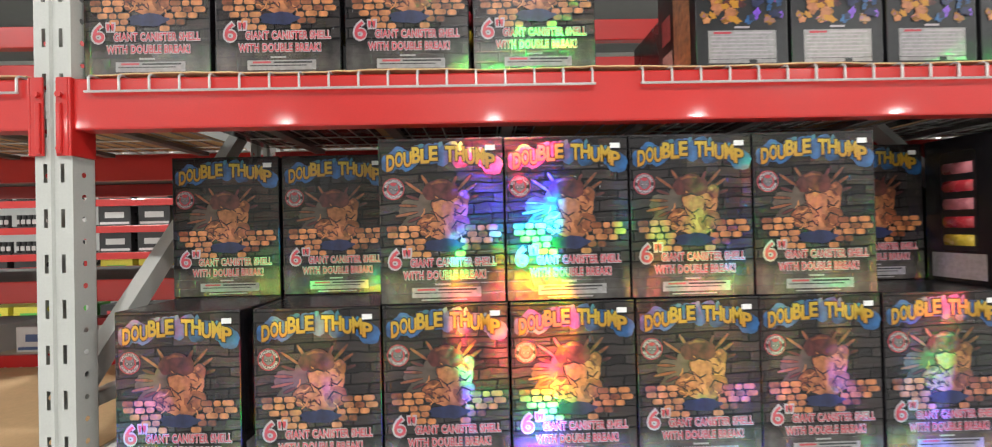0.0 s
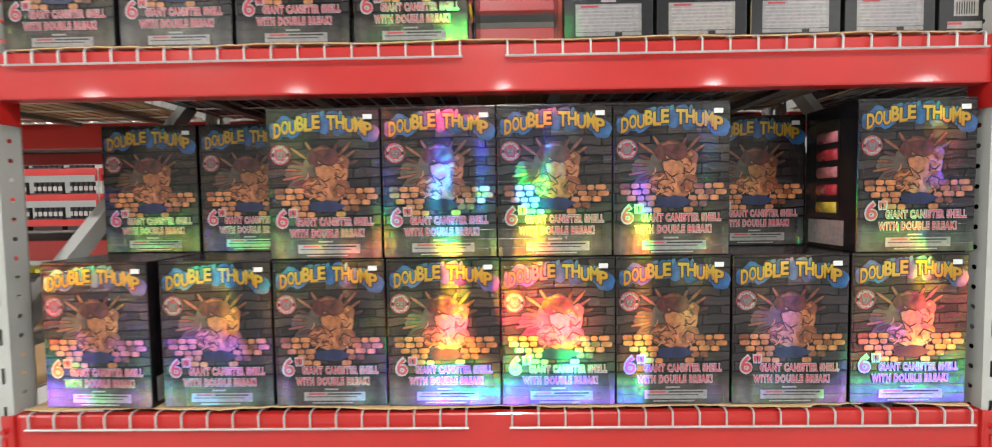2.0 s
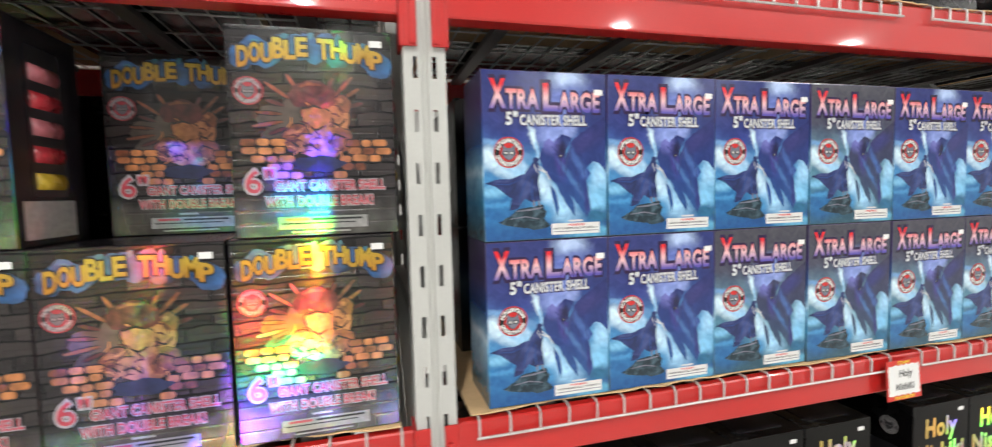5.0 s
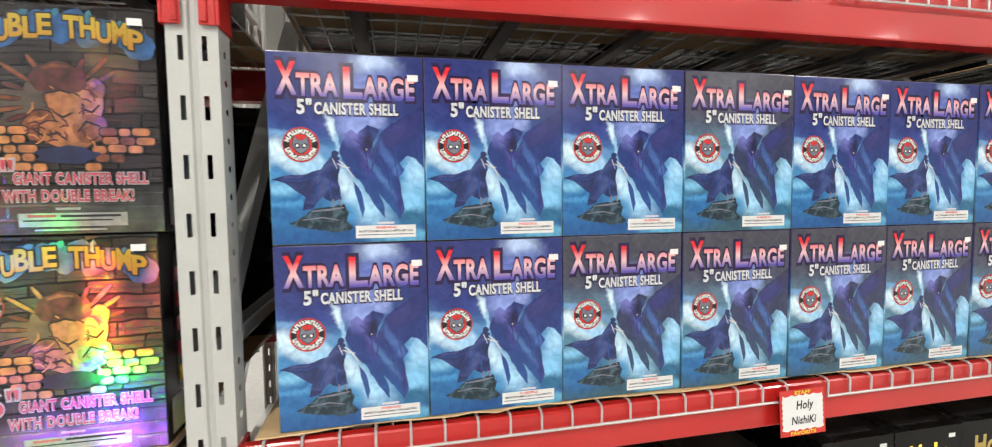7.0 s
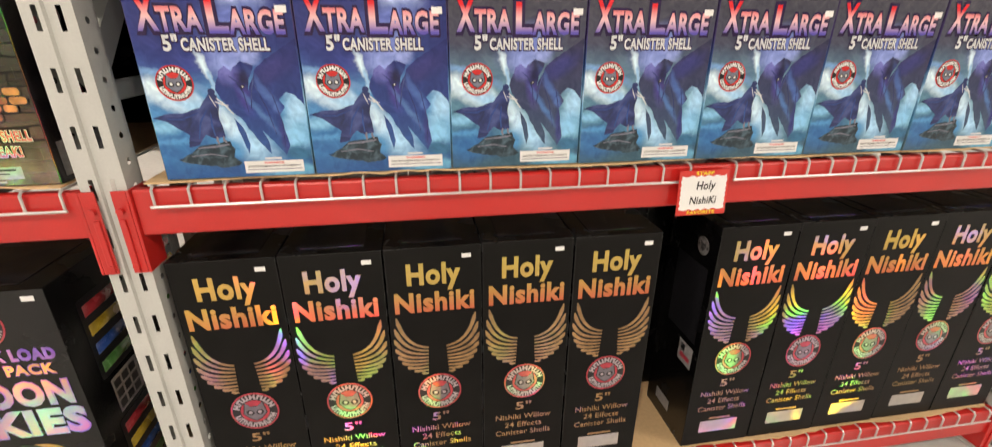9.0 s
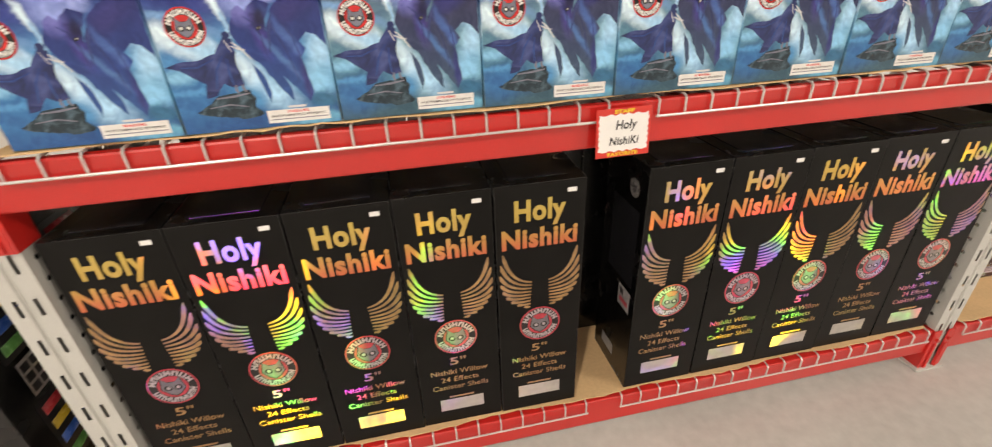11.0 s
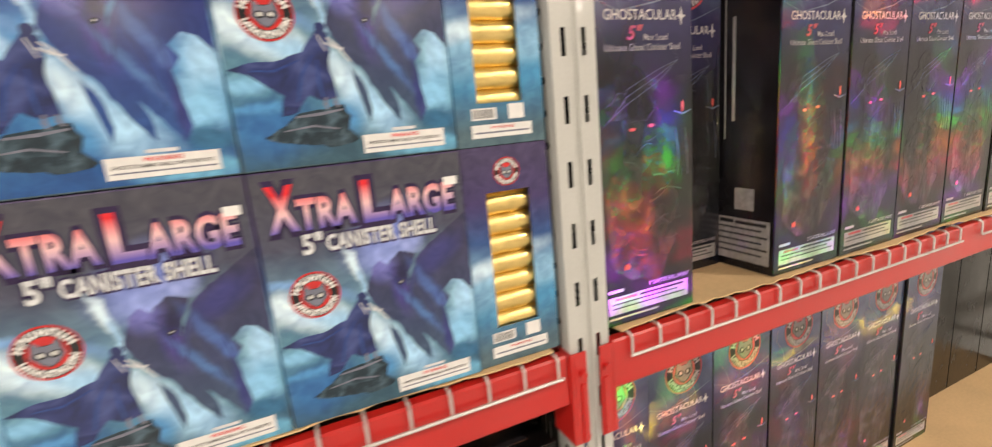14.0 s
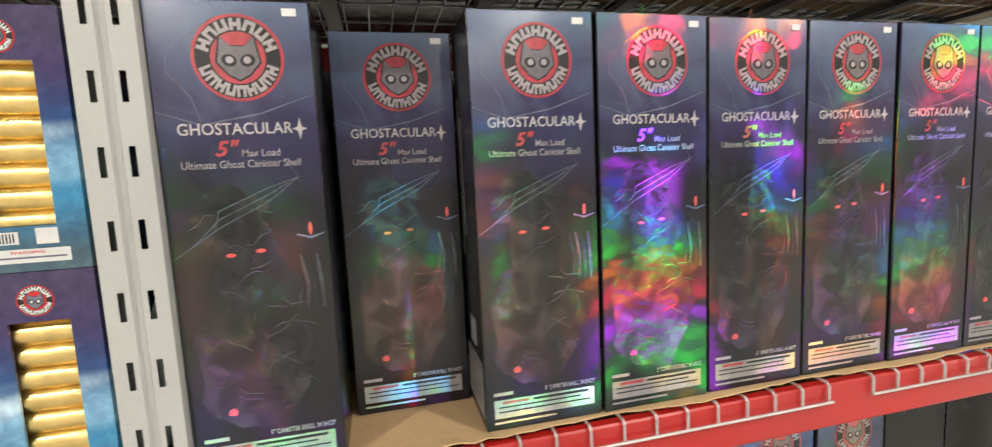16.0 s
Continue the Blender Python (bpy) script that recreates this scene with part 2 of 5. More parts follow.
def painted(ground, dabs, smear=0.05, grain=26.0):
    """A soft painted picture: a ground that runs from low to high colour, and oval dabs (cx, cz, rx, rz, turn, softness, colour) over it."""
    def build(n, l, co):
        w = n.new("ShaderNodeTexNoise")
        w.inputs["Scale"].default_value, w.inputs["Detail"].default_value, w.inputs["Roughness"].default_value = grain, 7, 0.62
        l.new(co, w.inputs["Vector"])
        flat = n.new("ShaderNodeVectorMath")
        flat.operation = "MULTIPLY_ADD"
        l.new(w.outputs[1], flat.inputs[0])
        flat.inputs[1].default_value = (smear, smear, 0)
        l.new(flat_xz(n, l, co), flat.inputs[2])
        sep = n.new("ShaderNodeSeparateXYZ")
        l.new(flat.outputs[0], sep.inputs[0])
        g = n.new("ShaderNodeMapRange")
        g.inputs[1].default_value, g.inputs[2].default_value = 0.02 + smear / 2, 0.33 + smear / 2
        l.new(sep.outputs[1], g.inputs[0])
        r = ramp(n, [(k / (len(ground) - 1), c) for k, c in enumerate(ground)])
        l.new(g.outputs[0], r.inputs[0])
        last = r.outputs[0]
        for cx, cz, rx, rz, turn, soft, rgb in dabs:
            mp = n.new("ShaderNodeMapping")
            mp.vector_type = "TEXTURE"
            mp.inputs["Location"].default_value = (cx + smear / 2, cz + smear / 2, 0)
            mp.inputs["Rotation"].default_value = (0, 0, radians(turn))
            mp.inputs["Scale"].default_value = (rx, rz, 1)
            l.new(flat.outputs[0], mp.inputs["Vector"])
            d = n.new("ShaderNodeVectorMath")
            d.operation = "LENGTH"
            l.new(mp.outputs[0], d.inputs[0])
            fall = n.new("ShaderNodeMapRange")
            fall.interpolation_type = "SMOOTHSTEP"
            fall.inputs[1].default_value, fall.inputs[2].default_value = 1.0 - soft, 1.0 + soft
            fall.inputs[3].default_value, fall.inputs[4].default_value = 1.0, 0.0
            l.new(d.outputs["Value"], fall.inputs[0])
            mix = n.new("ShaderNodeMix")
            mix.data_type = "RGBA"
            l.new(fall.outputs[0], mix.inputs["Factor"])
            l.new(last, mix.inputs["A"])
            mix.inputs["B"].default_value = (*rgb, 1)
            last = mix.outputs["Result"]
        # brushwork
        brush = n.new("ShaderNodeTexNoise")
        brush.inputs["Scale"].default_value, brush.inputs["Detail"].default_value, brush.inputs["Distortion"].default_value = 42.0, 8, 1.2
        l.new(co, brush.inputs["Vector"])
        tone = ramp(n, [(0.32, (0.72, 0.76, 0.84)), (0.5, (1.0, 1.0, 1.0)), (0.68, (1.28, 1.25, 1.2))])
        l.new(brush.outputs[0], tone.inputs[0])
        over = n.new("ShaderNodeMix")
        over.data_type, over.blend_type, over.clamp_result = "RGBA", "MULTIPLY", True
        over.inputs["Factor"].default_value = 1.0
        l.new(last, over.inputs["A"])
        l.new(tone.outputs[0], over.inputs["B"])
        return over.outputs["Result"]
    return build


def cloudy(a, b, c, scale=14.0, distort=0.8):
    def build(n, l, co):
        w = n.new("ShaderNodeTexNoise")
        w.inputs["Scale"].default_value, w.inputs["Detail"].default_value, w.inputs["Distortion"].default_value = scale, 6, distort
        l.new(co, w.inputs["Vector"])
        r = ramp(n, [(0.3, a), (0.5, b), (0.7, c)])
        l.new(w.outputs[0], r.inputs[0])
        return r.outputs[0]
    return build


# ---------------------------------------------------------------- materials
RED = surface("red_powder_coat", (0.52, 0.018, 0.015), rough=0.34, vary=0.12, grain=300, stain=4, bump=0.02, coat=0.38)
GREY = surface("grey_powder_coat", (0.50, 0.505, 0.475), rough=0.4, vary=0.07, grain=200, stain=5, bump=0.04, coat=0.1)
WIRE = surface("galvanised_wire", (0.62, 0.62, 0.60), rough=0.38, metal=0.55, vary=0.12, grain=120, stain=8, bump=0.03)
DARKWIRE = surface("dull_wire", (0.22, 0.21, 0.2), rough=0.5, metal=0.5, vary=0.15, grain=120, stain=8, bump=0.03)
STEEL = surface("dark_steel", (0.10, 0.10, 0.10), rough=0.45, metal=0.6)
CARD = surface("kraft_card", (0.62, 0.42, 0.22), rough=0.8, vary=0.12, grain=90, stain=6, bump=0.15)
CONCRETE = surface("sealed_concrete", (0.52, 0.52, 0.49), rough=0.35, vary=0.18, grain=25, stain=1.2, bump=0.05)
PLASTER = surface("pale_wall_paint", (0.62, 0.62, 0.60), rough=0.8, vary=0.05, grain=8, stain=0.6, bump=0.05)
ROOF = surface("grey_roof_deck", (0.20, 0.20, 0.20), rough=0.7, vary=0.06, grain=6, stain=0.5, bump=0.05)
WHITE = surface("white_paper", (0.78, 0.78, 0.76), rough=0.5, vary=0.04, grain=200, stain=20, bump=0.0)
BLACKCARD = surface("black_coated_card", (0.003, 0.0028, 0.003), rough=0.24, vary=0.3, grain=120, stain=10, bump=0.04)
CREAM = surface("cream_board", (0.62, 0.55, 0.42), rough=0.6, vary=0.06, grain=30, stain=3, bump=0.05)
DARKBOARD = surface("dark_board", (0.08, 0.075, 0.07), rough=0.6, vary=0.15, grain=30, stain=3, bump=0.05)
GLOW = bpy.data.materials.new("lamp_diffuser")
GLOW.use_nodes = True
GLOW.node_tree.nodes["Principled BSDF"].inputs["Base Color"].default_value = (0.9, 0.9, 0.9, 1)
GLOW.node_tree.nodes["Principled BSDF"].inputs["Emission Color"].default_value = (1, 0.97, 0.93, 1)
GLOW.node_tree.nodes["Principled BSDF"].inputs["Emission Strength"].default_value = 6.0

WALLPRINT = foil("wall_print_foil", dark_wall, shine=0.38, rough=0.22, emboss=0.5, relief=wall_relief)
SIDEPRINT = foil("dark_side_foil", ink((0.010, 0.009, 0.011), 0.4, 20), shine=0.3, rough=0.25, rainbow=0.14)
F_YELLOW = foil("yellow_ink_foil", fade((0.42, 0.19, 0.012), (0.46, 0.36, 0.03), 0.315, 0.37), rainbow=0.12)
F_BLUE = foil("blue_splash_foil", ink((0.013, 0.072, 0.20), 0.8, 30), rainbow=0.14)
F_TEAL = foil("teal_splash_foil", ink((0.03, 0.15, 0.23), 0.5, 30), rainbow=0.16)
F_BLACK = foil("black_ink_foil", ink((0.01, 0.01, 0.012)), rainbow=0.08)
F_RED = foil("red_ink_foil", ink((0.42, 0.035, 0.055)), rainbow=0.16)
F_WHITE = foil("white_ink_foil", ink((0.36, 0.32, 0.34), 0.12), rainbow=0.18)
F_ORANGE = foil("orange_brick_foil", ink((0.42, 0.16, 0.055), 0.5, 40), rainbow=0.2)
F_SKIN = foil("brown_figure_foil", ink((0.17, 0.05, 0.02), 0.6, 50), rainbow=0.2, emboss=0.5)
F_MAROON = foil("maroon_foil", ink((0.07, 0.014, 0.014), 0.6, 50), rainbow=0.18, emboss=0.6)
F_TAN = foil("tan_ink_foil", ink((0.32, 0.115, 0.045), 0.5, 50), rainbow=0.2, emboss=0.4)
CAN_RED = surface("red_wrap", (0.40, 0.03, 0.04), rough=0.25, vary=0.3, grain=60, stain=30, bump=0.3)
CAN_PINK = surface("pink_wrap", (0.42, 0.13, 0.15), rough=0.3, vary=0.3, grain=60, stain=30, bump=0.3)
CAN_GREEN = surface("green_wrap", (0.10, 0.30, 0.08), rough=0.25, vary=0.3, grain=60, stain=30, bump=0.3)
CAN_YELLOW = surface("yellow_wrap", (0.55, 0.38, 0.04), rough=0.25, vary=0.3, grain=60, stain=30, bump=0.3)
CAN_BLUE = surface("blue_wrap", (0.03, 0.10, 0.40), rough=0.25, vary=0.3, grain=60, stain=30, bump=0.3)
F_OLIVE = foil("olive_burst_foil", ink((0.075, 0.058, 0.045), 0.4, 30), rainbow=0.14)
F_NAVY = foil("navy_foil", ink((0.012, 0.018, 0.06), 0.5, 40), rainbow=0.12)
F_GREY = foil("mid_grey_foil", ink((0.14, 0.13, 0.15), 0.2), rainbow=0.16)
F_GREYLABEL = foil("grey_label_foil", ink((0.26, 0.25, 0.25), 0.2, 80), rainbow=0.24)


# ---------------------------------------------------------------- mesh helpers
def add_box(bm, x0, y0, z0, x1, y1, z1, bevel=0.0):
    v = [bm.verts.new((x, y, z)) for x in (x0, x1) for y in (y0, y1) for z in (z0, z1)]
    f = [bm.faces.new([v[i] for i in q]) for q in ((0, 1, 3, 2), (4, 6, 7, 5), (0, 4, 5, 1), (2, 3, 7, 6), (0, 2, 6, 4), (1, 5, 7, 3))]
    if bevel:
        edges = {e for k in f for e in k.edges}
        bmesh.ops.bevel(bm, geom=list(edges), offset=bevel, segments=2, affect="EDGES", profile=0.6)


def box_mesh(x0, y0, z0, x1, y1, z1, bevel=0.0):
    bm = bmesh.new()
    add_box(bm, x0, y0, z0, x1, y1, z1, bevel)
    return bm


def add_rod(bm, a, b, r, sides=8):
    a, b = Vector(a), Vector(b)
    q = (b - a).to_track_quat("Z", "Y")
    rings = []
    for end in (a, b):
        rings.append([bm.verts.new(end + q @ Vector((r * math.cos(6.28318 * k / sides), r * math.sin(6.28318 * k / sides), 0))) for k in range(sides)])
    for k in range(sides):
        bm.faces.new((rings[0][k], rings[0][(k + 1) % sides], rings[1][(k + 1) % sides], rings[1][k]))
    bm.faces.new(rings[0][::-1])
    bm.faces.new(rings[1])


def mesh_of(name, bm, *mats, smooth=False):
    bmesh.ops.recalc_face_normals(bm, faces=bm.faces)
    me = bpy.data.meshes.new(name)
    bm.to_mesh(me)
    bm.free()
    for m in mats:
        me.materials.append(m)
    if smooth:
        me.polygons.foreach_set("use_smooth", [True] * len(me.polygons))
    return me


def part(name, bm, mat, parent, label="", smooth=False, at=None):
    ob = new(name, bm if isinstance(bm, bpy.types.Mesh) else mesh_of(name, bm, mat, smooth=smooth))
    ob.parent = parent
    if at is not None:
        ob.matrix_basis = at
    if label:
        tagged(ob, label)
    return ob


def thing(name, label, category, at=None, group="", kind=""):
    ob = new(name)
    if at is not None:
        ob.matrix_basis = at
    return tagged(ob, label, category, group, kind)


def solid(name, bm, mat, label, kind="structure", category=""):
    return tagged(new(name, mesh_of(name, bm, mat)), label, category, kind=kind)


# ---------------------------------------------------------------- flat print: pieces are (points, faces, layer, material)
def rect(x0, z0, x1, z1, layer, mat):
    return ([(x0, z0), (x1, z0), (x1, z1), (x0, z1)], [(0, 1, 2, 3)], layer, mat)


def shape(points, layer, mat):
    return (list(points), [tuple(range(len(points)))], layer, mat)


def oval(cx, cz, rx, rz, layer, mat, turn=0.0, sides=24, wobble=0.0):
    c, s = math.cos(turn), math.sin(turn)
    pts = []
    for k in range(sides):
        a = 2 * math.pi * k / sides
        w = 1 + wobble * math.sin(5 * a + 1.3) + 0.6 * wobble * math.sin(9 * a)
        x, z = rx * w * math.cos(a), rz * w * math.sin(a)
        pts.append((cx + c * x - s * z, cz + s * x + c * z))
    return shape(pts, layer, mat)


def stroke(points, wide, layer, mat, blunt=False):
    """A tapering brush stroke along some points."""
    left, right = [], []
    n = len(points)
    for i, (x, z) in enumerate(points):
        ax, az = points[max(0, i - 1)]
        bx, bz = points[min(n - 1, i + 1)]
        d = math.hypot(bx - ax, bz - az) or 1
        w = wide * (0.15 + 0.85 * math.sin(math.pi * (i + 0.5) / n)) / 2
        if blunt:
            w = wide * min(1.0, 0.45 + 0.7 * i / n, 0.3 + 1.1 * (n - 1 - i)) / 2
        left.append((x - w * (bz - az) / d, z + w * (bx - ax) / d))
        right.append((x + w * (bz - az) / d, z - w * (bx - ax) / d))
    pts = left + right[::-1]
    m = len(pts)
    return (pts, [(i, i + 1, m - 2 - i, m - 1 - i) for i in range(n - 1)], layer, mat)


def rounded(x0, z0, x1, z1, r, layer, mat, steps=3):
    pts = []
    for cx, cz, a0 in ((x1 - r, z1 - r, 0), (x0 + r, z1 - r, 90), (x0 + r, z0 + r, 180), (x1 - r, z0 + r, 270)):
        for k in range(steps + 1):
            a = radians(a0 + 90 * k / steps)
            pts.append((cx + r * math.cos(a), cz + r * math.sin(a)))
    return shape(pts, layer, mat)


GLYPHS = {}


def lettering(body, x0, z0, width, height, layer, mat, bold=0.0, warp=None, slant=0.0, small=None):
    """Words in the built-in font, scaled to a width and a capital height; warp(u) lifts letters along the line."""
    key = (body, bold, slant, small)
    if key not in GLYPHS:
        cu = bpy.data.curves.new("words", "FONT")
        cu.body, cu.size, cu.offset, cu.shear, cu.resolution_u, cu.space_character = body, 1.0, bold, slant, 3, 1.0 + bold * 2
        if small:
            cu.small_caps_scale = small
            for k, ch in enumerate(body):
                if ch.islower():
                    cu.body_format[k].use_small_caps = True
        ob = bpy.data.objects.new("words", cu)
        scene.collection.objects.link(ob)
        bpy.context.view_layer.update()
        me = ob.evaluated_get(bpy.context.evaluated_depsgraph_get()).to_mesh()
        pts = [(v.co.x, v.co.y) for v in me.vertices]
        faces = [tuple(f.vertices) for f in me.polygons]
        bpy.data.objects.remove(ob)
        bpy.data.curves.remove(cu)
        GLYPHS[key] = (pts, faces)
    pts, faces = GLYPHS[key]
    xs = [p[0] for p in pts]
    lo, span = min(xs) + bold, (max(xs) - min(xs) - 2 * bold) or 1
    made = []
    for x, z in pts:
        u = (x - lo) / span
        px, pz = x0 + u * width, z0 + z / 0.72 * height
        if warp:
            pz = z0 + warp(u) + z / 0.72 * height
        made.append((px, pz))
    return (made, faces, layer, mat)


def print_mesh(name, pieces, lift=0.00016, base=0.0006):
    """One thin sheet mesh out of flat pieces on the front (y = 0) of a carton."""
    mats, verts, faces, index = [], [], [], []
    for k, (pts, fs, layer, mat) in enumerate(pieces):
        if mat not in mats:
            mats.append(mat)
        o, y = len(verts), -(base + lift * layer + 0.000012 * (k % 12))
        area = sum(pts[f[k]][0] * pts[f[(k + 1) % len(f)]][1] - pts[f[(k + 1) % len(f)]][0] * pts[f[k]][1] for f in fs for k in range(len(f)))
        verts += [(x, y, z) for x, z in pts]
        for f in fs:
            faces.append(tuple(o + k for k in (f if area > 0 else f[::-1])))
            index.append(mats.index(mat))
    me = bpy.data.meshes.new(name)
    me.from_pydata(verts, [], faces)
    for m in mats:
        me.materials.append(m)
    me.polygons.foreach_set("material_index", index)
    me.update()
    return me


def printed(name, pieces, parent, label=""):
    return part(name, print_mesh(name, pieces), None, parent, label)


def round_badge(cx, cz, r, layer, red, black, white, grey):
    """The maker's round emblem as plain shapes: red rim, black ring with pale blocks, red middle, dark shield."""
    out = [oval(cx, cz, r, r, layer, red, sides=36), oval(cx, cz, r * 0.93, r * 0.93, layer + 1, black, sides=36), oval(cx, cz, r * 0.60, r * 0.60, layer + 2, red, sides=28)]
    for k in range(16):
        up = k < 7
        a = radians(158 - 22.6 * k) if up else radians(202 + 17.0 * (k - 7))
        w, h = r * (0.125 if up else 0.10), r * 0.135
        ux, uz = math.cos(a), math.sin(a)
        mx, mz = cx + ux * r * 0.765, cz + uz * r * 0.765
        for i0, i1, j0, j1 in ((-1, -0.35, -1, 1), (0.35, 1, -1, 1), (-0.5, 0.5, (-0.35, 0.35, -1)[k % 3], (0.35, 1, -0.35)[k % 3])):
            out.append(shape([(mx - uz * w * i + ux * h * j, mz + ux * w * i + uz * h * j) for i, j in ((i0, j0), (i1, j0), (i1, j1), (i0, j1))], layer + 2, white))
    shield = [(-0.46, -0.10), (-0.22, -0.38), (0, -0.50), (0.22, -0.38), (0.46, -0.10), (0.40, 0.22), (0.36, 0.48), (0.14, 0.26), (-0.14, 0.26), (-0.36, 0.48), (-0.40, 0.22)]
    out.append(shape([(cx + r * x * 1.1, cz + r * z * 1.1) for x, z in shield], layer + 3, black))
    out.append(shape([(cx + r * x, cz + r * z) for x, z in shield], layer + 4, grey))
    for side in (-1, 1):
        out += [oval(cx + side * 0.20 * r, cz - 0.06 * r, 0.17 * r, 0.14 * r, layer + 5, black, side * 0.4, 14), oval(cx + side * 0.19 * r, cz - 0.05 * r, 0.085 * r, 0.085 * r, layer + 6, white, 0, 10)]
    return out


def warning_bars(x0, z0, x1, z1, layer, paper, mark, dark, lines=3):
    out = [rect(x0, z0, x1, z1, layer, paper)]
    h = (z1 - z0) / (lines + 1)
    out.append(rect(x0 + 0.08 * (x1 - x0), z1 - 0.95 * h, x0 + 0.34 * (x1 - x0), z1 - 0.35 * h, layer + 1, mark))
    out.append(rect(x0 + 0.38 * (x1 - x0), z1 - 0.95 * h, x1 - 0.06 * (x1 - x0), z1 - 0.45 * h, layer + 1, dark))
    for k in range(1, lines):
        out.append(rect(x0 + 0.04 * (x1 - x0), z1 - (k + 0.8) * h, x1 - (0.04 + 0.1 * (k % 2)) * (x1 - x0), z1 - (k + 0.5) * h, layer + 1, dark))
    return out


def carton_body(name, w, d, h, mat, parent, label=""):
    return part(name, box_mesh(-w / 2, 0, 0, w / 2, d, h, 0.0022), mat, parent, label)


# ---------------------------------------------------------------- hall
x0, y0, x1, y1 = HALL
solid("floor", box_mesh(x0, y0, -0.2, x1, y1, 0.0), CONCRETE, "grey sealed concrete warehouse floor with light stains")
solid("ceiling", box_mesh(x0, y0, CEILING, x1, y1, CEILING + 0.2), ROOF, "dull grey steel roof deck over the sales hall")
solid("wall_south", box_mesh(x0, y0 - 0.2, 0, x1, y0, CEILING), PLASTER, "pale painted plain hall wall")
solid("wall_north", box_mesh(x0, y1, 0, x1, y1 + 0.2, CEILING), PLASTER, "pale painted plain hall wall")
solid("wall_west", box_mesh(x0 - 0.2, y0, 0, x0, y1, CEILING), PLASTER, "pale painted plain hall wall")
solid("wall_east", box_mesh(x1, y0, 0, x1 + 0.2, y1, CEILING), PLASTER, "pale painted plain hall wall")


def high_bay(x, y):
    ob = thing("high_bay_lamp", "round white high bay lamp hanging from the roof", "ceiling lamp", pose(x, y, LAMP_HEIGHT), "high bay lamps")
    bm = bmesh.new()
    bmesh.ops.create_cone(bm, cap_ends=True, segments=24, radius1=0.20, radius2=0.10, depth=0.16, matrix=Matrix.Translation((0, 0, 0.11)))
    part("housing", bm, GREY, ob)
    bm = bmesh.new()
    add_rod(bm, (0, 0, 0.19), (0, 0, CEILING - LAMP_HEIGHT), 0.008)
    part("hanger", bm, STEEL, ob)
    bm = bmesh.new()
    bmesh.ops.create_cone(bm, cap_ends=True, segments=24, radius1=0.17, radius2=0.17, depth=0.02, matrix=Matrix.Translation((0, 0, 0.022)))
    part("diffuser", bm, GLOW, ob)
    li = bpy.data.lights.new("high_bay_light", "AREA")
    li.shape, li.size, li.energy, li.color = "DISK", 0.30, LAMP_POWER, (1.0, 0.96, 0.90)
    la = new("high_bay_light", li)
    la.parent = ob
    return ob


for lx in (-14.6, -7.1, 0.4, 7.9, 15.4):
    for ly in (-15.2, -9.0, -2.8, 5.6):
        high_bay(lx, ly)


# ---------------------------------------------------------------- pallet rack
POST_W, POST_D, TOP = 0.082, 0.072, 3.0


def slotted_post(height):
    """Thin-walled post: slotted front with a middle groove, punched sides."""
    bm = bmesh.new()
    pitch, w, d = 0.1016, POST_W / 2, POST_D
    n = int(height / pitch)
    cols = [(-w, 0), (-0.023, 0), (-0.0145, 0), (-0.007, 0.0), (-0.004, 0.006), (0.004, 0.006), (0.007, 0.0), (0.0145, 0), (0.023, 0), (w, 0)]
    rows = []
    for k in range(n):
        rows += [k * pitch, k * pitch + 0.0575, k * pitch + 0.0995]
    rows.append(n * pitch)
    grid = [[bm.verts.new((x, y, z)) for x, y in cols] for z in rows]
    for i in range(len(rows) - 1):
        for j in range(len(cols) - 1):
            if i % 3 == 1 and j in (1, 7):
                continue
            bm.faces.new((grid[i][j], grid[i][j + 1], grid[i + 1][j + 1], grid[i + 1][j]))
    for side in (-w, w):
        step = pitch / 2
        for k in range(2 * n):
            z = (k + 0.5) * step
            rim = []
            for a in range(8):
                c, s = math.cos(math.pi * a / 4), math.sin(math.pi * a / 4)
                big = max(abs(c), abs(s))
                rim.append((bm.verts.new((side, d * 0.42 + c / big * d * 0.42, z + s / big * step / 2)), bm.verts.new((side, d * 0.42 + c * 0.0065, z + s * 0.0065))))
            for a in range(8):
                b = (a + 1) % 8
                bm.faces.new((rim[a][0], rim[b][0], rim[b][1], rim[a][1]))
        a, b, c, e = [bm.verts.new(q) for q in ((side, d * 0.84, 0), (side * 0.8, d, 0), (side * 0.8, d, n * pitch), (side, d * 0.84, n * pitch))]
        bm.faces.new((a, b, c, e))
    return mesh_of("post", bm, GREY)


POST = slotted_post(TOP)


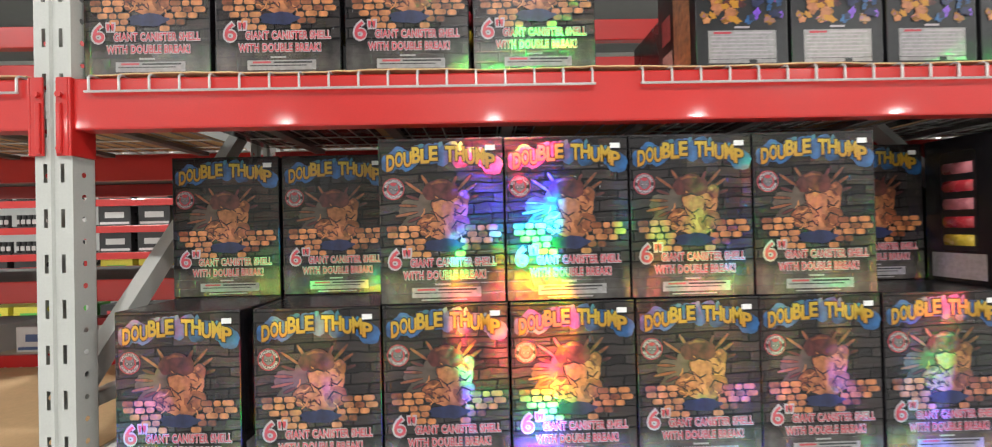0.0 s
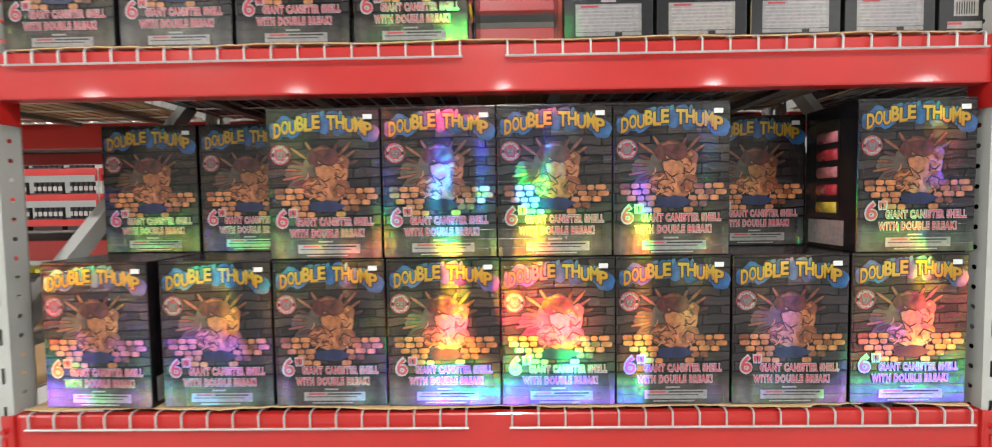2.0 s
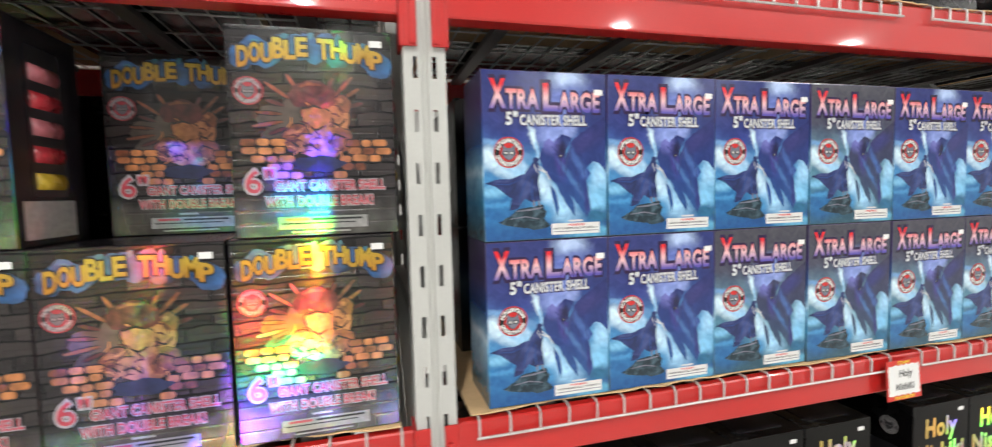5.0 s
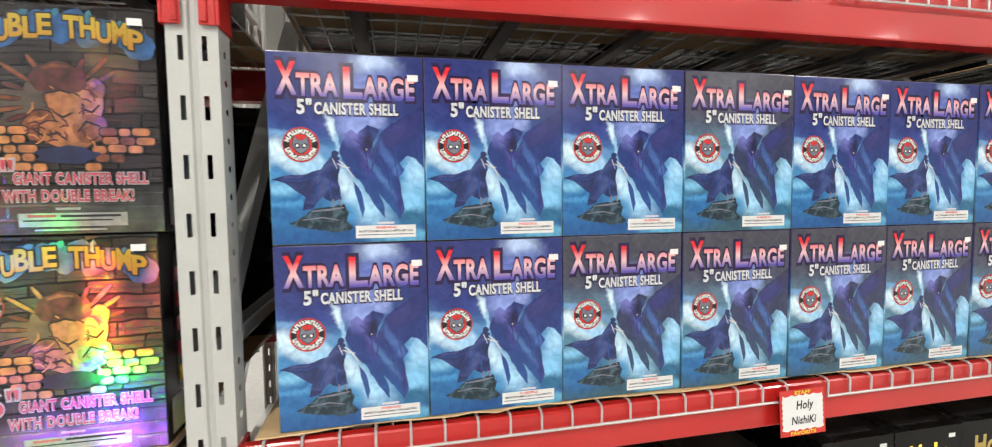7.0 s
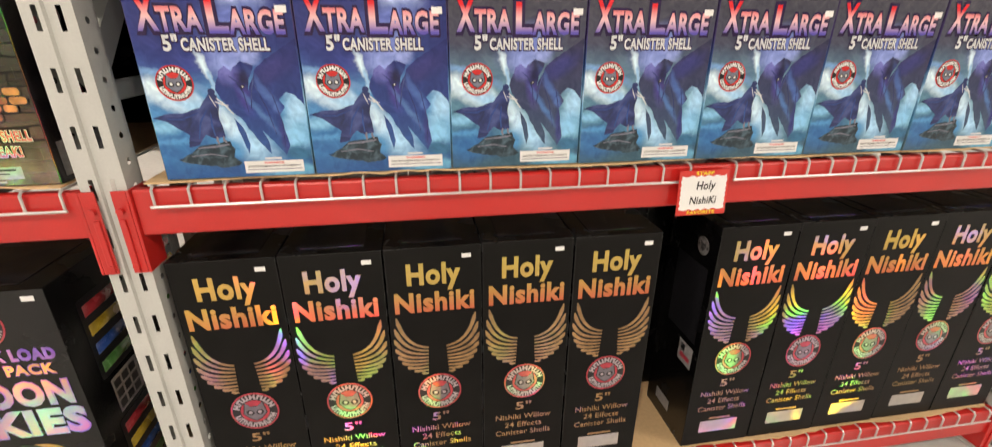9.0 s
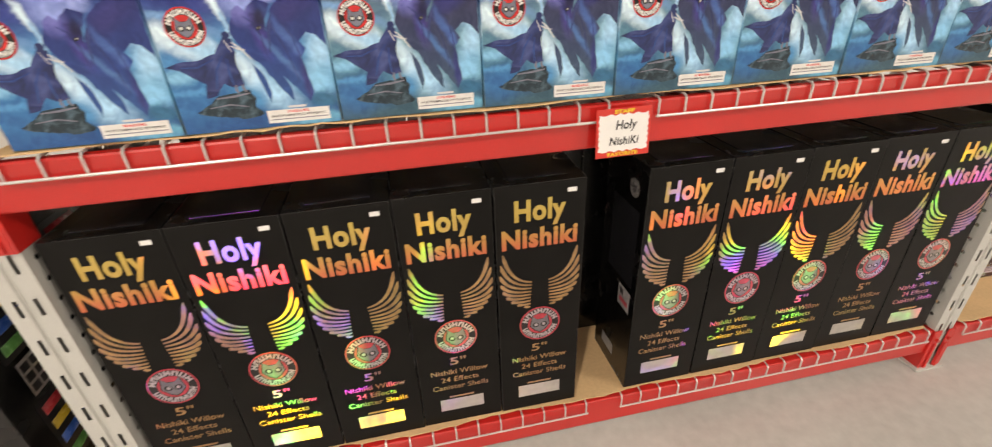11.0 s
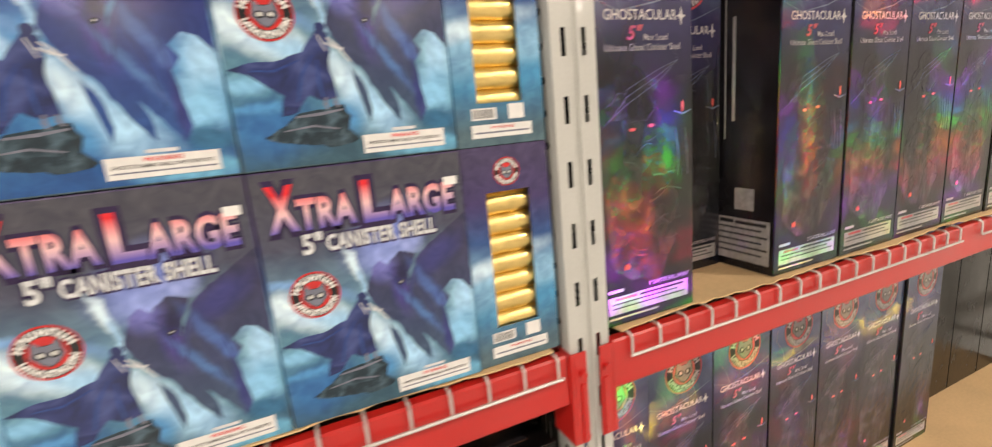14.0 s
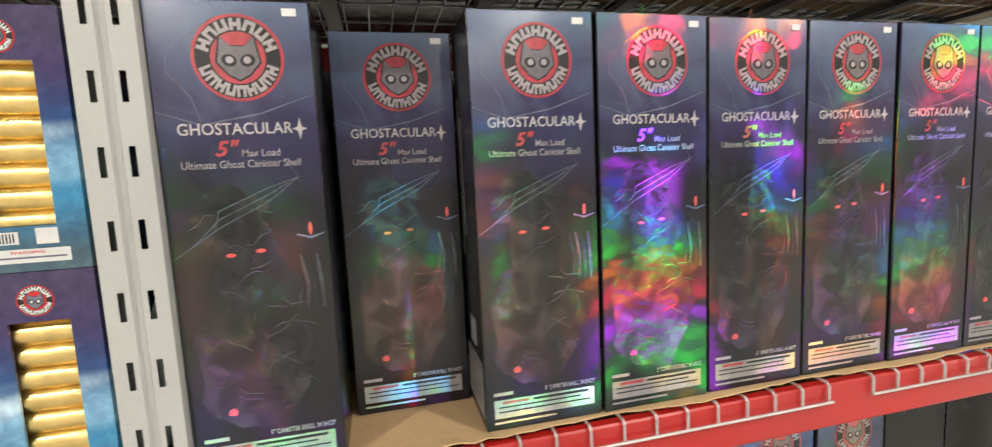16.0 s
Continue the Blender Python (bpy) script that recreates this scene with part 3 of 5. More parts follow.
def upright(x, front=FRONT, rear=REAR):
    ob = thing("rack_upright", "pale grey slotted steel pallet rack upright frame", "rack upright", pose(x, front, 0), "rack uprights")
    depth = rear - front
    part("front_post", POST, None, ob)
    part("rear_post", POST, None, ob, at=pose(0, depth, 0, 0, 0, 180))
    for y in (0.0, depth - POST_D):
        part("foot_plate", box_mesh(-0.06, y - 0.02, 0, 0.06, y + 0.1, 0.008), GREY, ob)
    for z in (0.25, 1.25, 2.55):
        part("crosspiece", box_mesh(-0.018, POST_D, z, 0.018, depth - POST_D, z + 0.035, 0.004), GREY, ob)
    for z, w in ((0.3, 1), (1.3, 1)):
        bm = bmesh.new()
        a, b = Vector((0, 0.05, z)), Vector((0, depth - 0.05, z + 0.92))
        dirn = (b - a).normalized()
        up = Vector((0, -dirn.z, dirn.y))
        q = [bm.verts.new(p + up * u + Vector((sx, 0, 0))) for sx in (-0.02, 0.02) for p, u in ((a, -0.026), (b, -0.026), (b, 0.026), (a, 0.026))]
        for f in ((0, 1, 2, 3), (7, 6, 5, 4), (0, 4, 5, 1), (1, 5, 6, 2), (2, 6, 7, 3), (3, 7, 4, 0)):
            bm.faces.new([q[k] for k in f])
        part("brace", bm, GREY, ob)
    return ob


def connector(sign):
    """Beam end plate, hooked on the post's front, with a rolled edge and a safety clip."""
    bm = bmesh.new()
    add_box(bm, 0, -0.005, -0.088, 0.027, 0.0, 0.088, 0.002)
    add_box(bm, -0.006, -0.005, -0.088, 0.0, 0.064, 0.088, 0.002)
    add_box(bm, 0.012, -0.010, -0.084, 0.024, -0.004, 0.030, 0.003)
    add_rod(bm, (0.016, -0.013, 0.048), (0.016, -0.004, 0.048), 0.007)
    add_rod(bm, (0.018, -0.011, -0.072), (0.018, -0.004, -0.072), 0.006)
    for v in bm.verts:
        v.co.x *= sign
    return bm


def beam(xa, xb, z, h, y, facing=1, label="bright red steel rack beam hooked into grey uprights"):
    """Step beam between two post faces; its top at z."""
    ob = thing("rack_beam", label, "rack beam", pose(xa, y, z), "rack beams")
    length = xb - xa
    bm = bmesh.new()
    prof = [(0.002, -h), (0.046, -h), (0.046, -0.02), (0.022, -0.02), (0.022, 0.0), (0.003, 0.0), (0.0, -0.004), (0.0, -h + 0.004)]
    ends = [[bm.verts.new((x, facing * p[0], p[1])) for p in prof] for x in (0.007, length - 0.007)]
    n = len(prof)
    for k in range(n):
        bm.faces.new((ends[0][k], ends[0][(k + 1) % n], ends[1][(k + 1) % n], ends[1][k]))
    bm.faces.new(ends[0][::-1])
    bm.faces.new(ends[1])
    part("bar", bm, RED, ob)
    if facing == 1:
        part("end_plate", connector(-1), RED, ob, at=pose(0.0, -0.003, -0.086))
        part("end_plate", connector(1), RED, ob, at=pose(length, -0.003, -0.086))
    return ob


WIRES = {}


def wire_deck(xa, xb, z, front, rear, lit=True):
    """Welded wire deck with a waterfall edge that hangs over the front beam."""
    ob = thing("wire_deck", "galvanised welded wire rack deck with a hooked front edge", "wire deck", pose(xa, front, z), "wire decks")
    depth, width = rear - front, xb - xa
    if depth not in WIRES:
        bm = bmesh.new()
        r = 0.0028
        pts = [(0, -0.007, -0.034), (0, -0.007, 0.0), (0, 0.0, 0.006), (0, depth + 0.002, 0.006)]
        for a, b in zip(pts, pts[1:]):
            add_rod(bm, a, b, r, 6)
        WIRES[depth] = mesh_of("wire", bm, WIRE)
    n = max(2, round(width / 0.0655))
    for k in range(n + 1):
        part("wire", WIRES[depth], None, ob, at=pose(width * k / n, 0, 0))
    long_wire = mesh_of("long_wire", (lambda b: (add_rod(b, (-0.006, 0, 0), (width + 0.006, 0, 0), 0.003, 6), b)[1])(bmesh.new()), WIRE)
    for y, zz in ((-0.0115, -0.033), (0.10, 0.002), (0.26, 0.002), (0.42, 0.002), (0.58, 0.002), (0.74, 0.002), (0.90, 0.002), (depth - 0.02, 0.002)):
        part("long_wire", long_wire, None, ob, at=pose(0, y, zz))
    for k in range(3):
        x = width * (0.15 + 0.35 * k)
        part("channel", box_mesh(x - 0.02, 0.05, -0.017, x + 0.02, depth - 0.05, -0.001), DARKWIRE, ob)
    return ob


def torn_sheet(xa, ya, xb, yb, z, seed):
    """A sheet of card whose front edge is torn and lifts here and there."""
    bm, r, rows = bmesh.new(), random.Random(seed), []
    n = 90
    for k in range(n + 1):
        x = xa + (xb - xa) * k / n
        dy = 0.006 * math.sin(0.35 * k + seed) + r.uniform(-0.003, 0.003)
        dz = max(0.0, 0.003 * math.sin(0.22 * k + 2 * seed) + r.uniform(-0.002, 0.002)) if z < 1.9 else 0.0
        rows.append([bm.verts.new(q) for q in ((x, ya + dy, z + dz), (x, ya + 0.02, z), (x, yb, z), (x, yb, z + 0.004), (x, ya + 0.02, z + 0.004), (x, ya + dy, z + 0.003 + dz))])
    for p, q in zip(rows, rows[1:]):
        for k in range(6):
            m = (k + 1) % 6
            bm.faces.new((p[k], p[m], q[m], q[k]))
    for end in (rows[0], rows[-1][::-1]):
        bm.faces.new(end)
    return bm


for px in POSTS:
    upright(px)

for b in range(4):
    xa, xb = POSTS[b] + POST_W / 2, POSTS[b + 1] - POST_W / 2
    for z, h in zip(DECKS, BEAM_H):
        if b == 0 and z < 0.5:
            continue
        beam(xa, xb, z, h, FRONT - 0.002)
        beam(xa, xb, z, h, REAR + 0.002, -1)
        mid = 0.5 * (xa + xb)
        for c, e in ((xa + 0.045, mid - 0.058), (mid + 0.058, xb - 0.03)):
            wire_deck(c, e, z, FRONT - 0.002, REAR)
        if z > 0:
            tagged(new("card_sheet", mesh_of("card_sheet", torn_sheet(xa + 0.03, FRONT + 0.006, xb - 0.03, REAR - 0.03, z + 0.010, b * 7 + int(z * 10)), CARD)),
                   "brown kraft cardboard sheet with a frayed edge on the wire deck", "cardboard sheet", "deck cards")

# the rack that stands back to back with it, seen through the gaps
BACK0, BACK1 = 2.29, 3.34
for px in POSTS:
    upright(px - 0.42, BACK0, BACK1)
for b in range(4):
    xa, xb = POSTS[b] - 0.42 + POST_W / 2, POSTS[b + 1] - 0.42 - POST_W / 2
    for z in (1.12, 1.46, 2.03, 2.47, 2.65):
        beam(xa, xb, z, 0.10, BACK0 - 0.002)
        if b < 2 and z < 2.5:
            beam(xa, xb, z, 0.10, BACK1 + 0.002, -1)
            if z < 2.2:
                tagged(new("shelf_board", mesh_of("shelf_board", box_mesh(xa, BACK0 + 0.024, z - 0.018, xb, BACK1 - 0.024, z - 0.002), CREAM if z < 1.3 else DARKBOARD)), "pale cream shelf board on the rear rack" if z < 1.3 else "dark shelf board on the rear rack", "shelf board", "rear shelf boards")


# ---------------------------------------------------------------- black foil cartons, six inch canisters
DT_W, DT_D, DT_H = 0.289, 0.205, 0.382
SHELF = 0.0145


def arch(u):
    return 0.020 * math.sin(math.pi * u) - 0.004


def thump_carton():
    ob = thing("firework_carton", "black holographic foil firework carton with yellow title and orange brick picture", "carton", None, "black brick cartons")
    carton_body("carton_body", DT_W, DT_D, DT_H, SIDEPRINT, ob, "dark foil sides")
    w, h = DT_W / 2, DT_H
    printed("front_print", [rect(-w + 0.002, 0.002, w - 0.002, h - 0.002, 0, WALLPRINT)], ob, "dark brick wall print on foil")
    rnd = random.Random(4)
    art = []
    for k in range(11):
        u = k / 10
        art.append(oval(-0.118 + 0.236 * u, 0.330 + 1.1 * arch(u) + 0.007 * math.sin(2.4 * k), 0.019 + 0.005 * (k % 3), 0.019 + 0.004 * ((k + 1) % 3), 1 + k % 3, F_BLUE, 0.4 * k, 22, 0.05))
    for k in range(5):
        u = 0.1 + 0.2 * k
        art.append(oval(-0.118 + 0.236 * u, 0.350 + 1.1 * arch(u), 0.007 + 0.003 * (k % 2), 0.005, 5, F_TEAL, 0.5 * k, 14, 0.1))
    printed("title_splash", art, ob, "blue splash behind the title")
    title = []
    for word, xa, step in (("DOUBLE", -0.124, 0.0198), ("THUMP", 0.012, 0.0232)):
        for k, ch in enumerate(word):
            px = xa + step * k
            u = (px + 0.124) / 0.25
            zz, hh = 0.313 + arch(u) + (0.003 if k % 2 else -0.001), 0.033 + (0.003 if k % 3 == 0 else 0)
            tip = 0.25 * (0.45 - u)
            bend = lambda v, g=tip, s=step: g * s * 1.4 * v
            title.append(lettering(ch, px, zz, step * 0.86, hh, 6 + k % 2, F_BLACK, 0.095, bend))
            title.append(lettering(ch, px, zz, step * 0.86, hh, 8, F_YELLOW, 0.035, bend))
    printed("title", title, ob, "yellow arched title lettering")
    pic = [oval(-0.035, 0.212, 0.062, 0.042, 1, F_OLIVE, 0.15, 40, 0.16)]
    for k, a in enumerate((20, 38, 52, 68, 118, 140, 158, 176, 192, 206)):
        a = radians(a)
        r0, r1 = 0.058, 0.090 + 0.010 * (k % 3)
        cx, cz = 0.002, 0.222
        pts = [(cx + r * math.cos(a), cz + 0.85 * r * math.sin(a)) for r in (r0, r0 + 0.3 * (r1 - r0), r1 - 0.3 * (r1 - r0), r1)]
        pic += [stroke(pts, 0.0105, 2, F_BLACK), stroke(pts, 0.0065, 3, F_SKIN if k % 3 else F_MAROON)]
    blobs = ((0.040, 0.215, 0.020, 0.045, -0.15), (0.052, 0.245, 0.013, 0.017, 0.2), (0.006, 0.215, 0.024, 0.032, 0.35), (-0.030, 0.182, 0.028, 0.024, 0.5), (0.004, 0.166, 0.040, 0.022, -0.25), (0.040, 0.178, 0.026, 0.024, 0.5),
             (0.022, 0.238, 0.012, 0.014, 0.0), (-0.012, 0.228, 0.011, 0.012, 0.0))
    for k, (bx, bz, rx, rz, tn) in enumerate(blobs):
        pic += [oval(bx, bz, rx + 0.0025, rz + 0.0025, 4 + k % 3, F_BLACK, tn, 24, 0.05), oval(bx, bz, rx, rz, 5 + k % 3, F_SKIN if k % 2 else F_TAN, tn, 24, 0.05), oval(bx - 0.3 * rx, bz + 0.35 * rz, rx * 0.35, rz * 0.28, 8, F_TAN, tn, 12, 0.1)]
    for bx, bz, rx, rz, tn in ((-0.004, 0.263, 0.036, 0.024, 0.1), (0.018, 0.258, 0.022, 0.022, -0.6), (-0.028, 0.255, 0.014, 0.018, 0.5)):
        pic.append(oval(bx, bz, rx, rz, 9, F_MAROON, tn, 26, 0.05))
    pic.append(stroke([(-0.024, 0.275), (-0.006, 0.281), (0.014, 0.279)], 0.006, 10, F_SKIN))
    for pts in (((-0.045, 0.178), (-0.028, 0.165), (-0.008, 0.17), (0.006, 0.158)), ((0.022, 0.172), (0.035, 0.190), (0.055, 0.182)), ((-0.012, 0.205), (0.002, 0.196), (0.016, 0.204)), ((0.028, 0.212), (0.044, 0.205), (0.056, 0.218)), ((-0.02, 0.235), (0.0, 0.241), (0.014, 0.236))):
        pic.append(stroke(pts, 0.0045, 10, F_BLACK))
    for k in range(26):
        px, pz = rnd.uniform(-0.045, 0.055), rnd.uniform(0.150, 0.245)
        a, ln = rnd.uniform(0, 3.1), rnd.uniform(0.006, 0.014)
        pic.append(stroke([(px + ln * (s - 1) * math.cos(a + 0.3 * s), pz + ln * (s - 1) * math.sin(a + 0.3 * s)) for s in range(3)], 0.0035, 10, F_MAROON if k % 3 else F_ORANGE))
    printed("picture", pic, ob, "orange and maroon burst picture, plain shapes")
    bricks = []
    for row in range(5):
        z = 0.108 + 0.0148 * row
        reach = (0.062, 0.092, 0.118, 0.126, 0.122)[row]
        for side in (-1, 1):
            px = 0.028 + 0.010 * (row % 2) + 0.006 * row
            while px < reach - 0.008:
                bw = rnd.uniform(0.020, 0.031)
                p, q = sorted((side * px + 0.002, side * (px + bw - 0.003) + 0.002))
                tone = rnd.choice((F_ORANGE, F_ORANGE, F_TAN, F_SKIN))
                dz = rnd.uniform(-0.0012, 0.0012)
                bricks.append(rounded(p - 0.002, z - 0.002 + dz, q + 0.002, z + 0.0145 + dz, 0.005, 8, F_BLACK))
                bricks.append(rounded(p, z + dz, q, z + 0.0125 + dz, 0.005, 9, tone))
                px += bw
    bricks.append(oval(0.004, 0.134, 0.046, 0.015, 10, F_NAVY, 0, 24, 0.09))
    printed("brick_print", bricks, ob, "orange broken bricks in the print")
    slogan = []
    for body, xa, za, wid, hh, bold in (("6\"", -0.122, 0.083, 0.048, 0.042, 0.010), ("GIANT CANISTER SHELL", -0.074, 0.086, 0.196, 0.0185, 0.02), ("WITH DOUBLE BREAK!", -0.091, 0.057, 0.190, 0.0185, 0.02)):
        slogan.append(lettering(body, xa, za, wid, hh, 11, F_WHITE, bold + 0.07))
        slogan.append(lettering(body, xa, za, wid, hh, 12, F_RED, bold))
    printed("slogan", slogan, ob, "red lettering with white outline")
    printed("badge", round_badge(-0.110, 0.266, 0.025, 3, F_RED, F_BLACK, F_WHITE, F_GREY), ob, "round red and black maker's badge")
    printed("warning_label", [rect(-0.018, 0.042, 0.018, 0.046, 2, F_GREYLABEL), rect(-0.05, 0.007, 0.055, 0.010, 2, F_GREYLABEL)] + warning_bars(-0.072, 0.014, 0.087, 0.037, 2, F_GREYLABEL, F_RED, F_BLACK, 2), ob, "pale grey warning strip")
    printed("price_tag", [rect(0.103, 0.352, 0.126, 0.364, 10, WHITE)], ob, "small white price sticker")
    side_art = [rounded(-0.055, 0.085, 0.040, 0.345, 0.01, 1, F_BLACK), rect(-0.085, 0.012, 0.06, 0.078, 1, F_GREYLABEL)]
    for at in (pose(-DT_W / 2, DT_D / 2, 0, 0, 0, -90), pose(DT_W / 2, DT_D / 2, 0, 0, 0, 90)):
        side = part("side_window", print_mesh("side_window", side_art), None, ob, "side window over a label", at=at)
        for k in range(5):
            bm = bmesh.new()
            add_rod(bm, (-0.046, 0.017, 0.112 + 0.047 * k), (0.031, 0.017, 0.112 + 0.047 * k), 0.0235, 14)
            part("canister", bm, (CAN_YELLOW, CAN_RED, CAN_PINK, CAN_RED, CAN_PINK)[k], side, "wrapped canister behind the window", smooth=True)
    return ob


# ---------------------------------------------------------------- blue cartons, five inch canisters
XL_W, XL_D, XL_H = 0.2795, 0.165, 0.352
DEEP, PALE, SNOW, AZURE = (0.022, 0.04, 0.21), (0.33, 0.60, 0.83), (0.62, 0.81, 0.91), (0.06, 0.27, 0.55)
STORM_DABS = ((-0.05, 0.235, 0.11, 0.045, 0, 0.7, DEEP), (-0.09, 0.29, 0.08, 0.05, 0, 0.8, (0.025, 0.035, 0.17)), (0.115, 0.29, 0.06, 0.06, 30, 0.8, (0.018, 0.028, 0.15)),
              (-0.105, 0.165, 0.062, 0.022, -22, 0.6, SNOW), (-0.055, 0.142, 0.05, 0.012, -18, 0.7, PALE), (-0.10, 0.195, 0.07, 0.006, -20, 0.8, (0.16, 0.34, 0.62)), (-0.115, 0.105, 0.06, 0.010, 8, 0.8, (0.20, 0.50, 0.74)),
              (-0.10, 0.050, 0.06, 0.035, 5, 0.7, (0.02, 0.13, 0.34)), (-0.115, 0.075, 0.04, 0.006, 5, 0.8, AZURE), (0.00, 0.100, 0.016, 0.036, 32, 0.8, SNOW), (0.032, 0.068, 0.026, 0.046, 42, 0.8, PALE), (-0.01, 0.060, 0.02, 0.02, 0, 0.8, AZURE),
              (0.124, 0.140, 0.016, 0.036, 20, 0.95, PALE), (0.112, 0.105, 0.014, 0.030, -10, 0.9, PALE), (0.115, 0.085, 0.026, 0.030, 0, 0.8, (0.20, 0.50, 0.76)), (0.115, 0.045, 0.03, 0.016, 0, 0.5, (0.02, 0.12, 0.24)), (0.10, 0.012, 0.06, 0.012, 0, 0.8, (0.12, 0.40, 0.60)),
              (0.050, 0.335, 0.034, 0.022, 0, 0.8, (0.46, 0.60, 0.86)), (0.045, 0.300, 0.05, 0.022, 10, 0.9, (0.12, 0.17, 0.50)), (0.022, 0.248, 0.05, 0.030, 25, 0.7, (0.16, 0.22, 0.58)), (0.010, 0.215, 0.026, 0.022, 0, 0.7, (0.24, 0.32, 0.68)), (0.05, 0.232, 0.018, 0.012, 0, 0.8, (0.30, 0.38, 0.74)),
              (-0.028, 0.212, 0.0060, 0.032, 16, 0.7, SNOW), (-0.020, 0.185, 0.004, 0.022, 8, 0.8, PALE))
DRAGON_DABS = ((0.008, 0.205, 0.016, 0.020, 20, 0.8, (0.14, 0.15, 0.46)), (0.030, 0.165, 0.010, 0.030, 10, 0.8, (0.05, 0.04, 0.24)), (0.036, 0.190, 0.012, 0.014, 0, 0.7, (0.008, 0.010, 0.05)), (0.085, 0.205, 0.04, 0.016, 30, 0.8, (0.03, 0.035, 0.17)), (0.078, 0.150, 0.006, 0.05, 30, 0.9, (0.05, 0.12, 0.36)), (0.055, 0.128, 0.005, 0.04, 35, 0.9, (0.06, 0.16, 0.40)), (0.092, 0.080, 0.006, 0.035, 5, 0.9, (0.03, 0.04, 0.20)))
B_SKY = foil("storm_print", painted(((0.012, 0.08, 0.26), (0.04, 0.22, 0.48), (0.07, 0.24, 0.50), (0.028, 0.06, 0.26), (0.022, 0.034, 0.17)), STORM_DABS, 0.032, 30.0), rough=0.2, rainbow=0.0, emboss=0.03)
B_DARK = foil("dragon_print", painted(((0.02, 0.09, 0.27), (0.018, 0.05, 0.22), (0.016, 0.024, 0.14), (0.014, 0.018, 0.11)), DRAGON_DABS, 0.02, 40.0), rough=0.2, rainbow=0.0, emboss=0.03)
# greyed copies: a second print tone, also used to paint reflection at an angle
B_SKY2 = foil("grey_sheen_storm_print", painted(((0.03, 0.09, 0.13), (0.06, 0.20, 0.28), (0.10, 0.22, 0.32), (0.055, 0.06, 0.10), (0.06, 0.06, 0.08)), [d for d in STORM_DABS if d[6] is not DEEP and d[1] < 0.28], 0.032, 30.0), rough=0.2, rainbow=0.0, emboss=0.03)
B_DARK2 = foil("grey_sheen_dragon_print", painted(((0.04, 0.09, 0.15), (0.032, 0.05, 0.12), (0.03, 0.03, 0.08), (0.032, 0.032, 0.06)), DRAGON_DABS, 0.02, 40.0), rough=0.2, rainbow=0.0, emboss=0.03)
B_CLOAK = foil("indigo_print", cloudy((0.008, 0.012, 0.05), (0.02, 0.035, 0.14), (0.06, 0.09, 0.26), 30), rough=0.22, rainbow=0.0, emboss=0.03)
B_ROCK = foil("rock_print", cloudy((0.004, 0.010, 0.018), (0.015, 0.035, 0.05), (0.07, 0.13, 0.17), 55), rough=0.22, rainbow=0.0, emboss=0.03)
B_TITLE = foil("fire_title_print", fade((0.10, 0.08, 0.42), (0.72, 0.02, 0.03), 0.272, 0.322, (0.80, 0.50, 0.52)), rough=0.22, rainbow=0.0, emboss=0.02)
B_EDGE = foil("indigo_edge_print", ink((0.02, 0.008, 0.05)), rough=0.22, rainbow=0.0, emboss=0.02)
B_PALE = foil("pale_title_print", ink((0.62, 0.64, 0.66), 0.12), rough=0.22, rainbow=0.0, emboss=0.02)
B_RED = foil("red_print", ink((0.60, 0.03, 0.03)), rough=0.25, rainbow=0.0, emboss=0.02)
B_BLACK = foil("black_print", ink((0.012, 0.012, 0.014)), rough=0.25, rainbow=0.0, emboss=0.02)
B_WHITE = foil("white_print", ink((0.72, 0.72, 0.70), 0.06), rough=0.3, rainbow=0.0, emboss=0.02)
B_GREY = foil("grey_print", ink((0.16, 0.17, 0.22), 0.2), rough=0.25, rainbow=0.0, emboss=0.02)
B_SIDE = foil("navy_side_print", painted(((0.07, 0.13, 0.16), (0.04, 0.20, 0.36), (0.22, 0.46, 0.66), (0.02, 0.07, 0.22), (0.045, 0.03, 0.12), (0.06, 0.045, 0.11)), ((-0.05, 0.165, 0.10, 0.012, 12, 0.8, (0.50, 0.68, 0.80)), (0.04, 0.10, 0.08, 0.016, 8, 0.8, (0.05, 0.28, 0.50))), 0.02, 12.0), rough=0.22, rainbow=0.0, emboss=0.03)
GOLD = surface("gold_foil_wrap", (0.86, 0.62, 0.24), rough=0.36, metal=1.0, vary=0.2, grain=60, stain=25, bump=0.6)


def jag(points, amp, seed):
    """The outline with ragged edges."""
    r, out = random.Random(seed), []
    for k, (ax, az) in enumerate(points):
        bx, bz = points[(k + 1) % len(points)]
        n = max(1, int(math.hypot(bx - ax, bz - az) / 0.008))
        for s in range(n):
            t = s / n
            out.append((ax + (bx - ax) * t + (r.uniform(-amp, amp) if s else 0), az + (bz - az) * t + (r.uniform(-amp, amp) if s else 0)))
    return [(min(0.1375, max(-0.1375, u)), min(0.3495, max(0.003, v))) for u, v in out]


